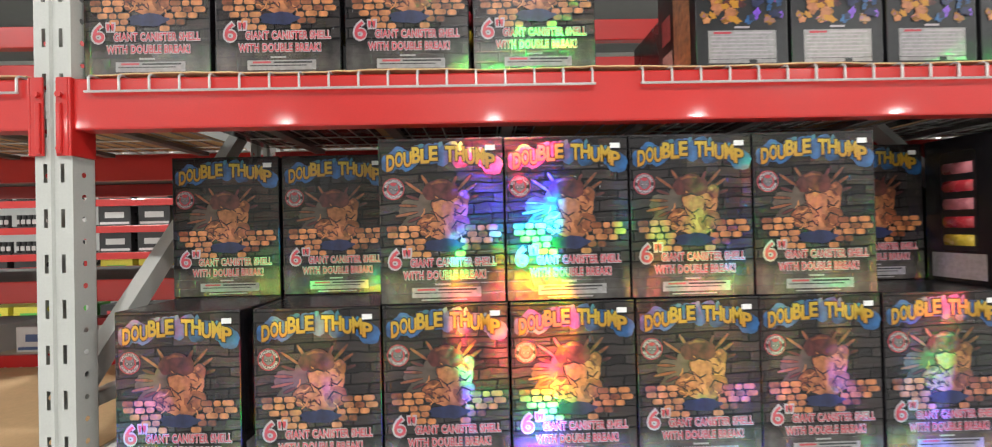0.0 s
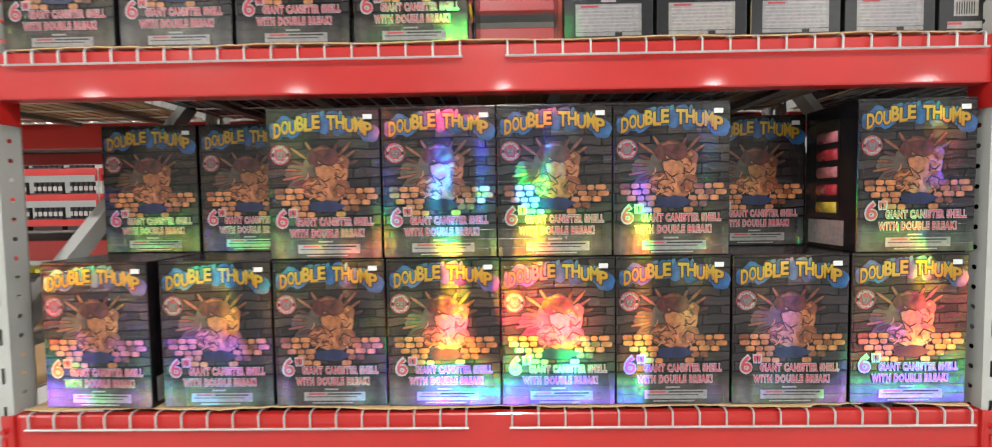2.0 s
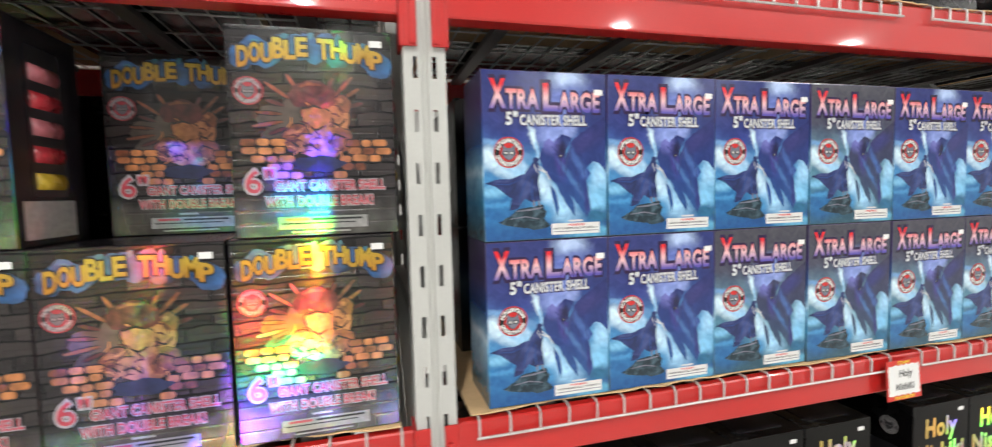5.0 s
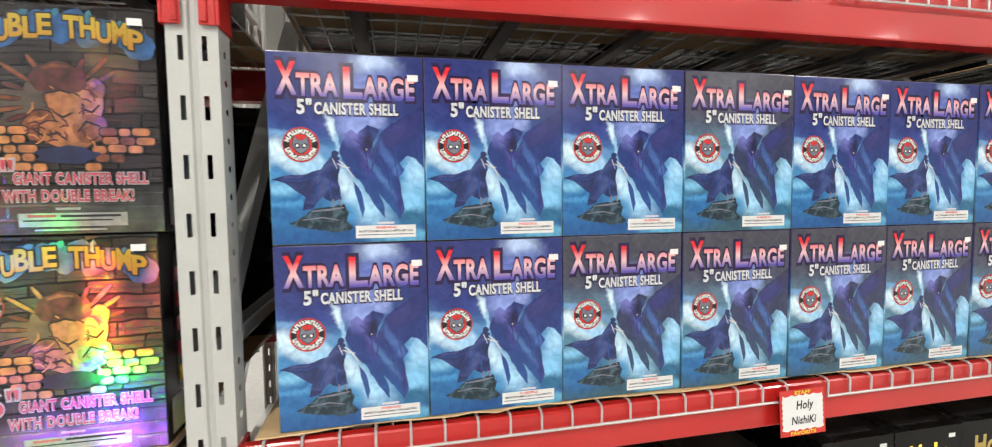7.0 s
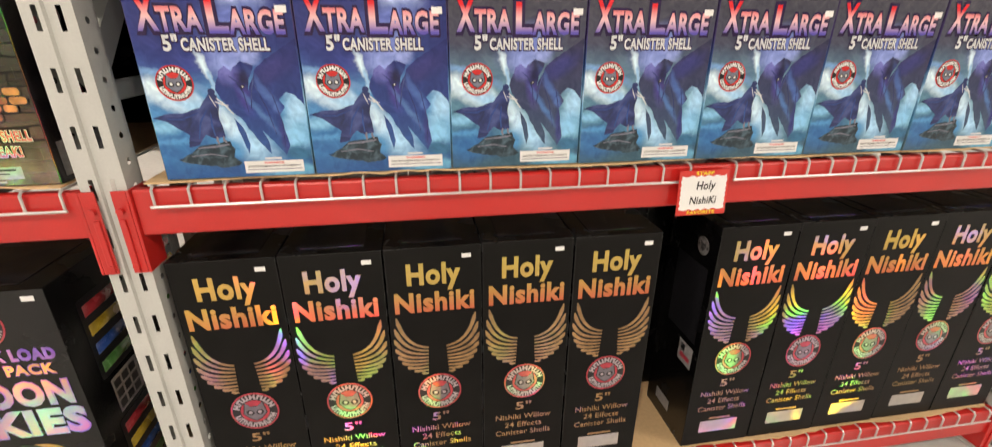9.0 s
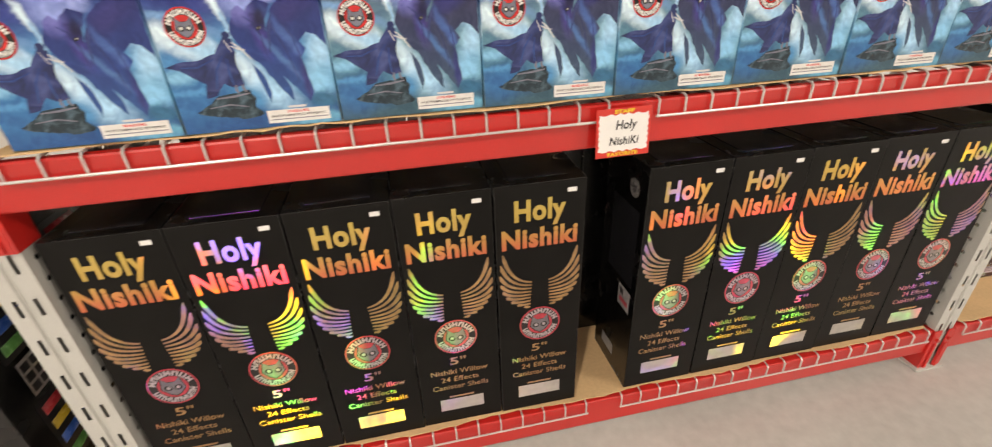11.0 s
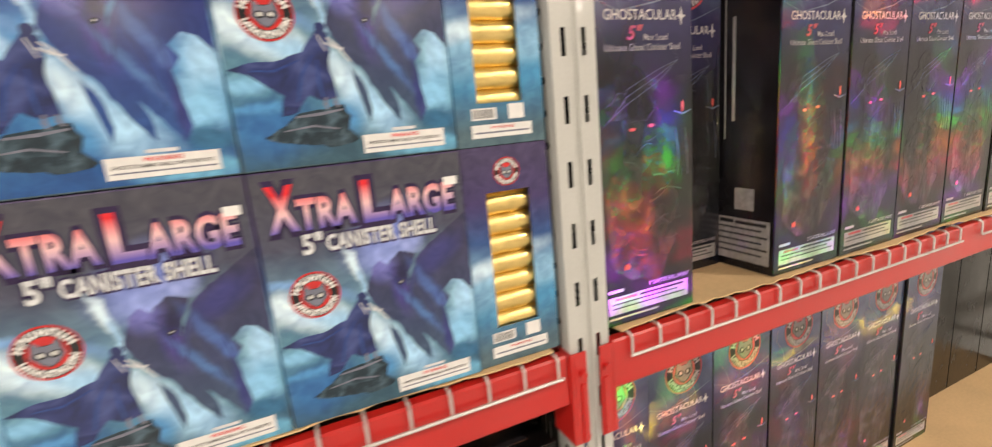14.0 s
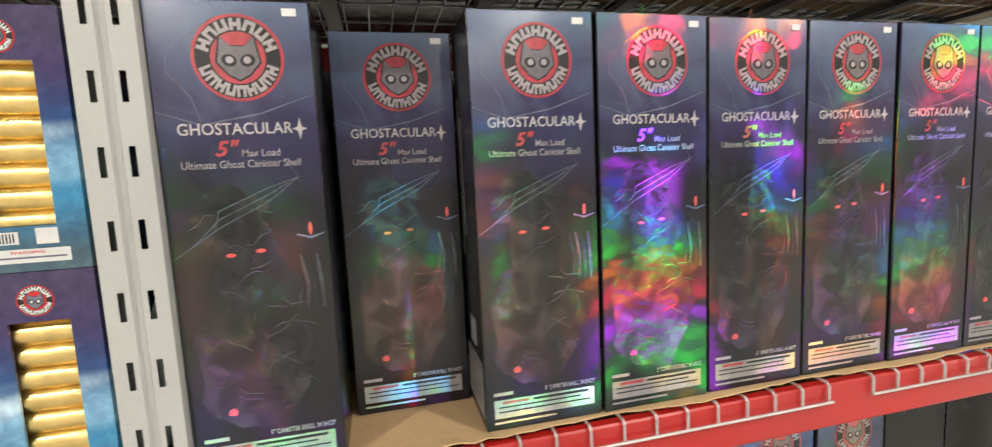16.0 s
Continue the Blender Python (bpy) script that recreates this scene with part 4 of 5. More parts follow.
def blue_carton(tone=0):
    ob = thing("firework_carton", "glossy blue firework carton with fiery title and stormy dragon print", "carton", None, "blue storm cartons")
    carton_body("carton_body", XL_W, XL_D, XL_H, B_SIDE, ob, "navy printed sides")
    w, h = XL_W / 2, XL_H
    printed("front_print", [rect(-w + 0.002, 0.002, w - 0.002, h - 0.002, 0, (B_SKY, B_SKY2)[tone])], ob, "stormy sky print")
    dark = (B_DARK, B_DARK2)[tone]
    pic = [shape(jag([(0.1375, 0.262), (0.107, 0.243), (0.079, 0.226), (0.056, 0.205), (0.038, 0.163), (0.030, 0.111), (0.045, 0.098), (0.065, 0.077), (0.090, 0.043), (0.100, 0.062), (0.094, 0.097), (0.089, 0.122), (0.101, 0.138), (0.092, 0.151), (0.107, 0.165), (0.122, 0.160), (0.1375, 0.140)], 0.0022, 2), 2, dark),
           shape(jag([(0.030, 0.113), (0.016, 0.121), (0.042, 0.074), (0.063, 0.047), (0.061, 0.073), (0.051, 0.096)], 0.0012, 5), 2, dark), shape(jag([(0.005, 0.119), (0.012, 0.086), (0.021, 0.047), (0.026, 0.066), (0.020, 0.097)], 0.0010, 6), 2, dark),
           shape(jag([(-0.018, 0.171), (-0.006, 0.205), (0.006, 0.214), (0.016, 0.204), (0.034, 0.222), (0.056, 0.214), (0.044, 0.190), (0.038, 0.155), (0.030, 0.111), (0.011, 0.123), (0.002, 0.135), (-0.012, 0.155)], 0.0018, 3), 3, dark),
           oval(0.031, 0.176, 0.0045, 0.0028, 4, B_BLACK, 0.6), oval(0.0315, 0.1765, 0.0016, 0.0012, 5, B_PALE, 0.6),
           stroke([(0.010, 0.196), (0.022, 0.186), (0.031, 0.165), (0.034, 0.130)], 0.0024, 4, B_CLOAK), stroke([(0.056, 0.200), (0.046, 0.170), (0.040, 0.135)], 0.003, 4, B_CLOAK),
           stroke([(0.060, 0.200), (0.082, 0.160), (0.092, 0.110), (0.091, 0.060)], 0.0018, 4, B_CLOAK), stroke([(0.052, 0.180), (0.068, 0.135), (0.078, 0.085)], 0.0018, 4, B_CLOAK)]
    pic += [
           shape(jag([(-0.109, 0.040), (-0.092, 0.049), (-0.067, 0.066), (-0.040, 0.070), (-0.010, 0.074), (-0.003, 0.059), (-0.008, 0.043), (0.005, 0.030), (-0.023, 0.022), (-0.054, 0.026), (-0.081, 0.031)], 0.0022, 7), 4, B_ROCK),
           stroke([(-0.070, 0.062), (-0.040, 0.064), (-0.012, 0.068)], 0.004, 5, B_GREY), stroke([(-0.085, 0.046), (-0.050, 0.050), (-0.020, 0.044)], 0.0028, 5, B_GREY),
           shape(jag([(-0.029, 0.167), (-0.017, 0.161), (-0.017, 0.139), (-0.021, 0.123), (-0.016, 0.083), (-0.033, 0.079), (-0.050, 0.088), (-0.066, 0.068), (-0.085, 0.064), (-0.079, 0.088), (-0.096, 0.100), (-0.114, 0.114), (-0.1375, 0.121), (-0.114, 0.128), (-0.083, 0.129), (-0.051, 0.139), (-0.039, 0.155)], 0.0010, 8), 5, B_CLOAK),
           stroke([(-0.040, 0.135), (-0.055, 0.112), (-0.064, 0.080)], 0.0035, 6, B_DARK), stroke([(-0.034, 0.130), (-0.036, 0.105), (-0.034, 0.085)], 0.0035, 6, B_DARK), stroke([(-0.055, 0.130), (-0.085, 0.118), (-0.112, 0.119)], 0.003, 6, B_DARK),
           oval(-0.025, 0.168, 0.0065, 0.0060, 6, B_CLOAK, 0, 14, 0.05),
           stroke([(-0.019, 0.156), (-0.008, 0.146), (0.006, 0.126)], 0.0030, 6, B_PALE), stroke([(-0.022, 0.150), (-0.010, 0.144), (0.000, 0.142)], 0.0030, 6, B_PALE), stroke([(-0.030, 0.160), (-0.026, 0.150), (-0.022, 0.140)], 0.0018, 6, B_PALE),
           stroke([(-0.031, 0.084), (-0.032, 0.076), (-0.030, 0.069)], 0.005, 6, B_GREY), stroke([(-0.020, 0.084), (-0.020, 0.077), (-0.016, 0.071)], 0.005, 6, B_GREY)]
    printed("picture", pic, ob, "dark winged shape, rock and white rays")
    title = []
    for body, xa, wid, hh, za in (("X", -0.122, 0.033, 0.058, 0.276), ("TRA", -0.087, 0.070, 0.040, 0.274), ("L", -0.004, 0.029, 0.056, 0.272), ("ARGE", 0.029, 0.093, 0.040, 0.270)):
        title.append(lettering(body, xa, za, wid, hh, 7, B_EDGE, 0.125))
        title.append(lettering(body, xa, za, wid, hh, 8, B_TITLE, 0.035))
    printed("title_word", title[:4], ob, "red to violet title lettering")
    printed("title_word", title[4:], ob, "red to violet title lettering")
    sub = []
    for body, xa, wid, hh in (("5\"", -0.088, 0.024, 0.026), ("CANISTER SHELL", -0.058, 0.149, 0.021)):
        sub.append(lettering(body, xa, 0.241, wid, hh, 7, B_EDGE, 0.12))
        sub.append(lettering(body, xa, 0.241, wid, hh, 8, B_PALE, 0.035))
    printed("subtitle", sub, ob, "pale grey subtitle lettering")
    printed("badge", round_badge(-0.084, 0.184, 0.032, 7, B_RED, B_BLACK, B_WHITE, B_GREY), ob, "round red and black maker's badge")
    warn = [rect(0.008, 0.009, 0.120, 0.033, 6, B_WHITE), lettering("WARNING", 0.045, 0.0265, 0.038, 0.0050, 7, B_RED, 0.03), lettering("SHOOTS FLAMING BALLS WITH REPORTS", 0.014, 0.0200, 0.100, 0.0042, 7, B_BLACK, 0.02), rect(0.012, 0.0145, 0.116, 0.0162, 7, B_GREY), rect(0.048, 0.0355, 0.080, 0.0395, 6, B_PALE)]
    printed("warning_label", warn, ob, "white warning label with red heading")
    printed("price_tag", [rect(0.110, 0.305, 0.130, 0.317, 10, WHITE)], ob, "small white price sticker")
    return ob


def blue_carton_side():
    """The same carton turned side-on: a window onto gold foil canisters."""
    ob = thing("firework_carton", "blue carton turned side-on, window showing gold foil canisters", "carton", None, "blue storm cartons")
    w, h, d = 0.146, XL_H, 0.28
    wx0, wx1, wz0, wz1 = -0.037, 0.037, 0.062, 0.282
    bm = bmesh.new()
    ring = [[bm.verts.new((u, v, q)) for u, q in ((p0, q0), (p1, q0), (p1, q1), (p0, q1))] for p0, p1, q0, q1 in ((-w / 2, w / 2, 0, h), (wx0, wx1, wz0, wz1)) for v in (0.0, 0.004)]
    front, back, infront, inback = ring
    far_ring = [bm.verts.new((p.co.x, d, p.co.z)) for p in back]
    for k in range(4):
        m = (k + 1) % 4
        bm.faces.new((front[k], front[m], infront[m], infront[k]))
        bm.faces.new((infront[k], infront[m], inback[m], inback[k]))
        bm.faces.new((front[m], front[k], back[k], back[m]))
        bm.faces.new((back[m], back[k], far_ring[k], far_ring[m]))
    bm.faces.new(far_ring)
    for v in back:
        v.co.y = 0.004
    part("carton_body", bm, B_SIDE, ob)
    for k in range(8):
        bm = bmesh.new()
        z = 0.066 + 0.0325 * k
        prof = [(-0.05, 0.0165), (-0.03, 0.0185), (-0.012, 0.0176), (0.01, 0.0187), (0.03, 0.0176), (0.05, 0.0168)]
        rings = [[bm.verts.new((x, 0.0235 + r * math.cos(a * math.pi / 8), z + r * math.sin(a * math.pi / 8))) for a in range(16)] for x, r in prof]
        for p, q in zip(rings, rings[1:]):
            for a in range(16):
                bm.faces.new((p[a], p[(a + 1) % 16], q[(a + 1) % 16], q[a]))
        part("canister", bm, GOLD, ob, "gold foil wrapped canister", smooth=True)
    printed("badge", round_badge(0.0, 0.312, 0.022, 1, B_RED, B_BLACK, B_WHITE, B_GREY), ob, "round red and black maker's badge")
    lab = [rect(-0.05, 0.012, 0.05, 0.031, 1, B_WHITE), lettering("WARNING", -0.02, 0.0245, 0.04, 0.0042, 2, B_RED, 0.02), rect(-0.045, 0.018, 0.045, 0.0205, 2, B_GREY), rect(-0.048, 0.038, -0.008, 0.055, 1, B_WHITE), rect(0.012, 0.037, 0.038, 0.059, 1, B_WHITE)]
    for k in range(9):
        lab.append(rect(-0.045 + 0.0038 * k, 0.040, -0.045 + 0.0038 * k + 0.0018, 0.053, 2, B_BLACK))
    printed("side_label", lab, ob, "white bar labels")
    return ob


# ---------------------------------------------------------------- tall cartons
HN_W, HN_D, HN_H = 0.2245, 0.23, 0.733
H_PANEL = foil("black_satin_print", ink((0.006, 0.0055, 0.005), 0.25, 8), rough=0.34, shine=0.16, rainbow=0.0, emboss=0.06, grooves=LOW_GROOVES)
H_GOLD = foil("bronze_foil", ink((0.30, 0.17, 0.07), 0.3, 30), rough=0.3, rainbow=0.14, spread=5, emboss=0.3, grooves=LOW_GROOVES)
H_TITLE = foil("gold_title_foil", fade((0.55, 0.10, 0.05), (0.48, 0.36, 0.08), 0.555, 0.69, (0.46, 0.30, 0.07)), rough=0.3, rainbow=0.12, spread=5, grooves=LOW_GROOVES)
H_LABEL = foil("silver_label_foil", ink((0.36, 0.34, 0.31), 0.1, 40), rough=0.35, rainbow=0.16, spread=8, grooves=LOW_GROOVES)


def bow(a, b, c, t):
    return tuple((1 - t) ** 2 * p + 2 * t * (1 - t) * q + t * t * r for p, q, r in zip(a, b, c))


def wing(side):
    """Feathers that sweep from the root beside the badge out to a tall curved rim."""
    out = []
    rim = lambda t: bow((0.040, 0.384), (0.112, 0.405), (0.104, 0.500), t / 0.8) if t < 0.8 else bow((0.104, 0.500), (0.102, 0.528), (0.096, 0.550), (t - 0.8) / 0.2)
    for k in range(9):
        u = k / 8
        a, c = (0.026 - 0.004 * u, 0.380 + 0.078 * u), rim(u)
        b = (a[0] + 0.80 * (c[0] - a[0]), a[1] + (0.02 + 0.10 * u) * (c[1] - a[1]) - 0.004)
        pts = [(side * p, q) for p, q in (bow(a, b, c, s / 9) for s in range(10))]
        out += [stroke(pts, 0.0140, 1 + 2 * (k % 3), F_BLACK, True), stroke(pts, 0.0095, 2 + 2 * (k % 3), H_GOLD, True)]
    return out


def winged_carton():
    ob = thing("tall_firework_carton", "tall black firework carton with gold foil title and wings", "carton", None, "tall winged cartons")
    carton_body("carton_body", HN_W, HN_D, HN_H, BLACKCARD, ob)
    w = HN_W / 2
    printed("front_print", [rect(-w + 0.002, 0.002, w - 0.002, HN_H - 0.002, 0, H_PANEL)], ob, "black satin print")
    printed("title", [lettering("Holy", -0.062, 0.638, 0.122, 0.054, 2, H_TITLE, 0.04), lettering("Nishiki", -0.094, 0.564, 0.186, 0.052, 2, H_TITLE, 0.04)], ob, "gold to red foil title")
    printed("wing", wing(-1), ob, "bronze foil wing")
    printed("wing", wing(1), ob, "bronze foil wing")
    printed("badge", round_badge(0.0, 0.318, 0.056, 5, F_RED, F_BLACK, F_WHITE, F_GREY), ob, "round red and black maker's badge")
    text = [lettering("5\"", -0.022, 0.222, 0.042, 0.026, 2, H_GOLD, 0.02), lettering("Nishiki Willow", -0.078, 0.188, 0.156, 0.018, 2, H_GOLD, 0.008), lettering("24 Effects", -0.052, 0.160, 0.104, 0.018, 2, H_GOLD, 0.008), lettering("Canister Shells", -0.078, 0.132, 0.156, 0.018, 2, H_GOLD, 0.008)]
    printed("slogan", text, ob, "gold foil lettering")
    printed("warning_label", [rect(-0.062, 0.048, 0.062, 0.092, 1, H_LABEL), rect(-0.035, 0.098, 0.035, 0.104, 1, H_GOLD)], ob, "plain silver foil label")
    printed("price_tag", [rect(0.066, 0.700, 0.088, 0.711, 3, WHITE)], ob, "small white price sticker")
    side = round_badge(0.05, 0.655, 0.026, 1, F_GREYLABEL, F_BLACK, F_GREYLABEL, F_BLACK) + [rect(-0.06, 0.36, 0.09, 0.60, 1, F_BLACK), rect(0.02, 0.27, 0.09, 0.34, 1, F_GREYLABEL), rect(0.03, 0.285, 0.08, 0.30, 2, F_RED), rect(0.03, 0.31, 0.05, 0.33, 2, F_BLACK), rect(-0.06, 0.05, 0.02, 0.09, 1, F_GREYLABEL)]
    part("side_label", print_mesh("side_label", side), None, ob, "small emblem and labels on the side", at=pose(-HN_W / 2, HN_D / 2, 0, 0, 0, -90))
    part("top_flap", box_mesh(-0.07, 0.03, HN_H, 0.07, 0.2, HN_H + 0.0015), SIDEPRINT, ob)
    return ob


GH_W, GH_D, GH_H = 0.2205, 0.16, 0.722


def night_print(n, l, co):
    w = n.new("ShaderNodeTexNoise")
    w.inputs["Scale"].default_value, w.inputs["Detail"].default_value, w.inputs["Distortion"].default_value = 8.0, 6, 1.0
    l.new(co, w.inputs["Vector"])
    sep = n.new("ShaderNodeSeparateXYZ")
    l.new(co, sep.inputs[0])
    h = maths(n, l, "ADD", sep.outputs[2], maths(n, l, "MULTIPLY", maths(n, l, "SUBTRACT", w.outputs[0], 0.5), 0.22))
    # top stop raised beyond the print's own blue, to paint in hall reflection
    r = ramp(n, [(0.05, (0.008, 0.009, 0.014)), (0.22, (0.018, 0.018, 0.018)), (0.42, (0.014, 0.013, 0.018)), (0.55, (0.035, 0.032, 0.090)), (0.73, (0.13, 0.18, 0.28))])
    l.new(h, r.inputs[0])
    return r.outputs[0]


G_PANEL = foil("night_print_foil", night_print, rough=0.2, veil=24.0, rainbow=0.068, emboss=0.35, scale=14, spread=4, grooves=NIGHT_GROOVES)
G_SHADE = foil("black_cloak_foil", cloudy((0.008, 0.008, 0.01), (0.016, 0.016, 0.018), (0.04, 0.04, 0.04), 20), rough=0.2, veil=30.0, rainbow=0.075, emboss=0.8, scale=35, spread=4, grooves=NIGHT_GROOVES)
G_SILVER = foil("silver_ink_foil", ink((0.50, 0.47, 0.47), 0.2), rough=0.25, rainbow=0.25, grooves=NIGHT_GROOVES)
G_LINE = foil("pale_line_foil", ink((0.10, 0.12, 0.18), 0.3), rough=0.25, rainbow=0.2, grooves=NIGHT_GROOVES)
G_RIM = foil("dull_rim_foil", ink((0.045, 0.048, 0.058), 0.4), rough=0.2, rainbow=0.12, emboss=0.6, grooves=NIGHT_GROOVES)
G_EYE = foil("red_glow_ink", ink((0.75, 0.10, 0.08), 0.3), rough=0.3, rainbow=0.1, grooves=NIGHT_GROOVES)


def night_carton():
    ob = thing("tall_firework_carton", "tall dark blue holographic foil carton with a round badge", "carton", None, "tall night cartons")
    carton_body("carton_body", GH_W, GH_D, GH_H, SIDEPRINT, ob, "dark foil sides")
    w = GH_W / 2
    printed("front_print", [rect(-w + 0.002, 0.002, w - 0.002, GH_H - 0.002, 0, G_PANEL)], ob, "dark night print on foil, hall reflection painted into its pale top")
    rng = random.Random(3)
    pic = [oval(-0.03, 0.405, 0.062, 0.03, 2, G_SHADE, 0.35, 26, 0.03), oval(-0.03, 0.425, 0.034, 0.035, 2, G_SHADE, 0.2, 20, 0.03), oval(-0.005, 0.335, 0.050, 0.075, 1, G_SHADE, 0.0, 26, 0.06), oval(-0.01, 0.19, 0.085, 0.12, 1, G_SHADE, 0.0, 26, 0.08),
           oval(-0.03, 0.352, 0.007, 0.003, 4, G_EYE), oval(0.012, 0.356, 0.007, 0.003, 4, G_EYE), oval(0.085, 0.385, 0.003, 0.010, 4, G_EYE), oval(-0.05, 0.108, 0.007, 0.006, 4, G_EYE, 0, 12, 0.1),
           stroke([(0.065, 0.377), (0.085, 0.371), (0.105, 0.377)], 0.004, 3, G_LINE)]
    for s in range(3):
        pic.append(stroke([(-0.108 + 0.03 * s, 0.35 + 0.02 * s), (-0.04, 0.395 + 0.012 * s), (0.03, 0.43 + 0.01 * s), (0.075, 0.465), (0.06, 0.49), (0.0, 0.492)], 0.0013, 3, G_LINE))
    pic.append(stroke([(-0.02, 0.735), (-0.022, 0.715), (-0.015, 0.70), (-0.05, 0.675), (-0.085, 0.65), (-0.088, 0.62), (-0.06, 0.585), (-0.05, 0.55), (-0.065, 0.53)], 0.0018, 3, G_LINE))
    pic.append(stroke([(-0.108, 0.565), (-0.05, 0.545), (0.03, 0.56), (0.108, 0.588)], 0.003, 3, G_LINE))
    for k in range(22):
        px, pz = rng.uniform(-0.085, 0.06), rng.uniform(0.12, 0.45)
        pic.append(stroke([(px + 0.012 * s, pz + rng.uniform(-0.006, 0.006) + (0.006 if k % 2 else -0.004) * s) for s in range(4)], 0.0022, 4, G_RIM))
    for k in range(4):
        pic.append(stroke([(0.055 + 0.012 * k, 0.345), (0.065 + 0.01 * k, 0.30), (0.06 + 0.012 * k, 0.26)], 0.006, 2, G_RIM if k % 2 else G_SHADE))
    printed("picture", pic, ob, "black embossed shape with red glints")
    printed("badge", round_badge(0.008, 0.640, 0.062, 5, F_RED, F_BLACK, F_WHITE, F_GREY), ob, "round red and black maker's badge")
    text = [lettering("GHOSTACULAR", -0.082, 0.531, 0.155, 0.017, 5, G_SILVER, 0.01), lettering("5\"", -0.035, 0.500, 0.032, 0.022, 5, F_RED, 0.03, slant=0.3), lettering("Max Load", 0.000, 0.498, 0.052, 0.011, 5, F_WHITE, 0.004), lettering("Ultimate Ghost Canister Shell", -0.082, 0.482, 0.162, 0.0115, 5, F_WHITE, 0.004)]
    text.append(shape([(0.080, 0.540), (0.083, 0.553), (0.086, 0.540), (0.094, 0.537), (0.086, 0.534), (0.083, 0.521), (0.080, 0.534), (0.072, 0.537)], 5, G_SILVER))
    printed("title", text, ob, "silver foil title lettering")
    low = warning_bars(-0.095, 0.022, 0.095, 0.056, 2, F_GREYLABEL, F_RED, F_BLACK, 3)
    low += [lettering("5\" CANISTER SHELL 24 SHOT", 0.0, 0.063, 0.097, 0.008, 3, F_WHITE, 0.01), rect(-0.095, 0.064, -0.060, 0.070, 3, F_WHITE), rect(-0.095, 0.012, 0.02, 0.016, 3, F_GREYLABEL)]
    printed("warning_label", low, ob, "pale foil warning strip")
    printed("price_tag", [rect(0.072, 0.700, 0.092, 0.711, 8, WHITE)], ob, "small white price sticker")
    side = warning_bars(-0.07, 0.02, 0.07, 0.12, 1, F_GREYLABEL, F_BLACK, F_BLACK, 6) + [rect(-0.02, 0.14, 0.03, 0.19, 1, F_GREYLABEL), rect(-0.05, 0.30, -0.046, 0.60, 1, F_GREYLABEL), rect(-0.03, 0.34, -0.022, 0.56, 1, F_GREYLABEL)]
    part("side_label", print_mesh("side_label", side), None, ob, "pale label on the dark side", at=pose(-GH_W / 2, GH_D / 2, 0, 0, 0, -90))
    return ob


def place(master, x_left, w, y, z, turn=0.0):
    return copy_thing(master, pose(x_left + w / 2, y, z, 0, 0, turn))


rnd = random.Random(11)


def jit(a):
    return rnd.uniform(-a, a)


# ---------------------------------------------------------------- first bay, middle shelf
Z1 = DECKS[1] + SHELF
base = thump_carton()
base.matrix_basis = pose(-0.845 + DT_W / 2, 1.122, Z1, 0, 0, -2.5)
for x in (-0.531, -0.238, 0.056, 0.348, 0.639, 0.931, 1.226):
    place(base, x, DT_W, 1.124 + jit(0.003), Z1, jit(0.5))
for x in (-0.241, 0.051, 0.342, 0.633, 1.238):
    place(base, x, DT_W, 1.126 + jit(0.003), Z1 + DT_H + 0.001, jit(0.5))
for x in (-0.85, -0.553, 0.955):
    place(base, x, DT_W, 1.345, Z1, 0)
    place(base, x, DT_W, 1.345, Z1 + DT_H + 0.001, jit(0.5))
Z2 = DECKS[2] + 0.0095
for x in (-0.915, -0.614, -0.314, -0.015):
    place(base, x, DT_W, 1.142, Z2, jit(0.5))

# ---------------------------------------------------------------- second bay
blue = blue_carton()
blue.matrix_basis = pose(1.700 + XL_W / 2, 1.120, Z1)
grey = blue_carton(1)
grey.matrix_basis = pose(1.700 + 0.2805 * 3 + XL_W / 2, 1.120, Z1)
tagged(grey, "glossy firework carton, grey-blue by print and painted reflection, fiery title and stormy dragon print")
# grey print at k 2 and 3; from k 4 on it paints angled reflection
for k in range(8):
    for row in range(2):
        if (row, k) not in ((0, 0), (0, 3)):
            place(grey if (row, k) in ((0, 2), (0, 4), (0, 5), (0, 6), (0, 7), (1, 3), (1, 7)) else blue, 1.700 + 0.2805 * k, XL_W, 1.120 + jit(0.003), Z1 + row * (XL_H + 0.001), jit(0.4))
side_on = blue_carton_side()
side_on.matrix_basis = pose(4.018, 1.125, Z1)
copy_thing(side_on, pose(4.018, 1.125, Z1 + XL_H + 0.001))
Z0 = DECKS[0] + SHELF
holy = winged_carton()
holy.matrix_basis = pose(1.643 + HN_W / 2, 1.13, Z0)
for x in (1.870, 2.098, 2.325, 2.553, 2.938, 3.166, 3.393, 3.620, 3.848):
    place(holy, x, HN_W, 1.13 + jit(0.003), Z0, jit(0.4))

# ---------------------------------------------------------------- third bay
night = night_carton()
night.matrix_basis = pose(4.186 + GH_W / 2, 1.130, Z1)
place(night, 4.418, GH_W, 1.270, Z1)
for k in range(9):
    place(night, 4.643 + 0.2265 * k, GH_W, 1.132 + jit(0.003), Z1, jit(0.4))
for k in range(7):
    place(night, 4.213 + 0.2225 * k, GH_W * 0.98, 1.300 + jit(0.006), Z0, jit(0.4))
for k in range(2):
    place(night, 5.99 + 0.226 * k, GH_W, 1.47, Z0, jit(0.4))


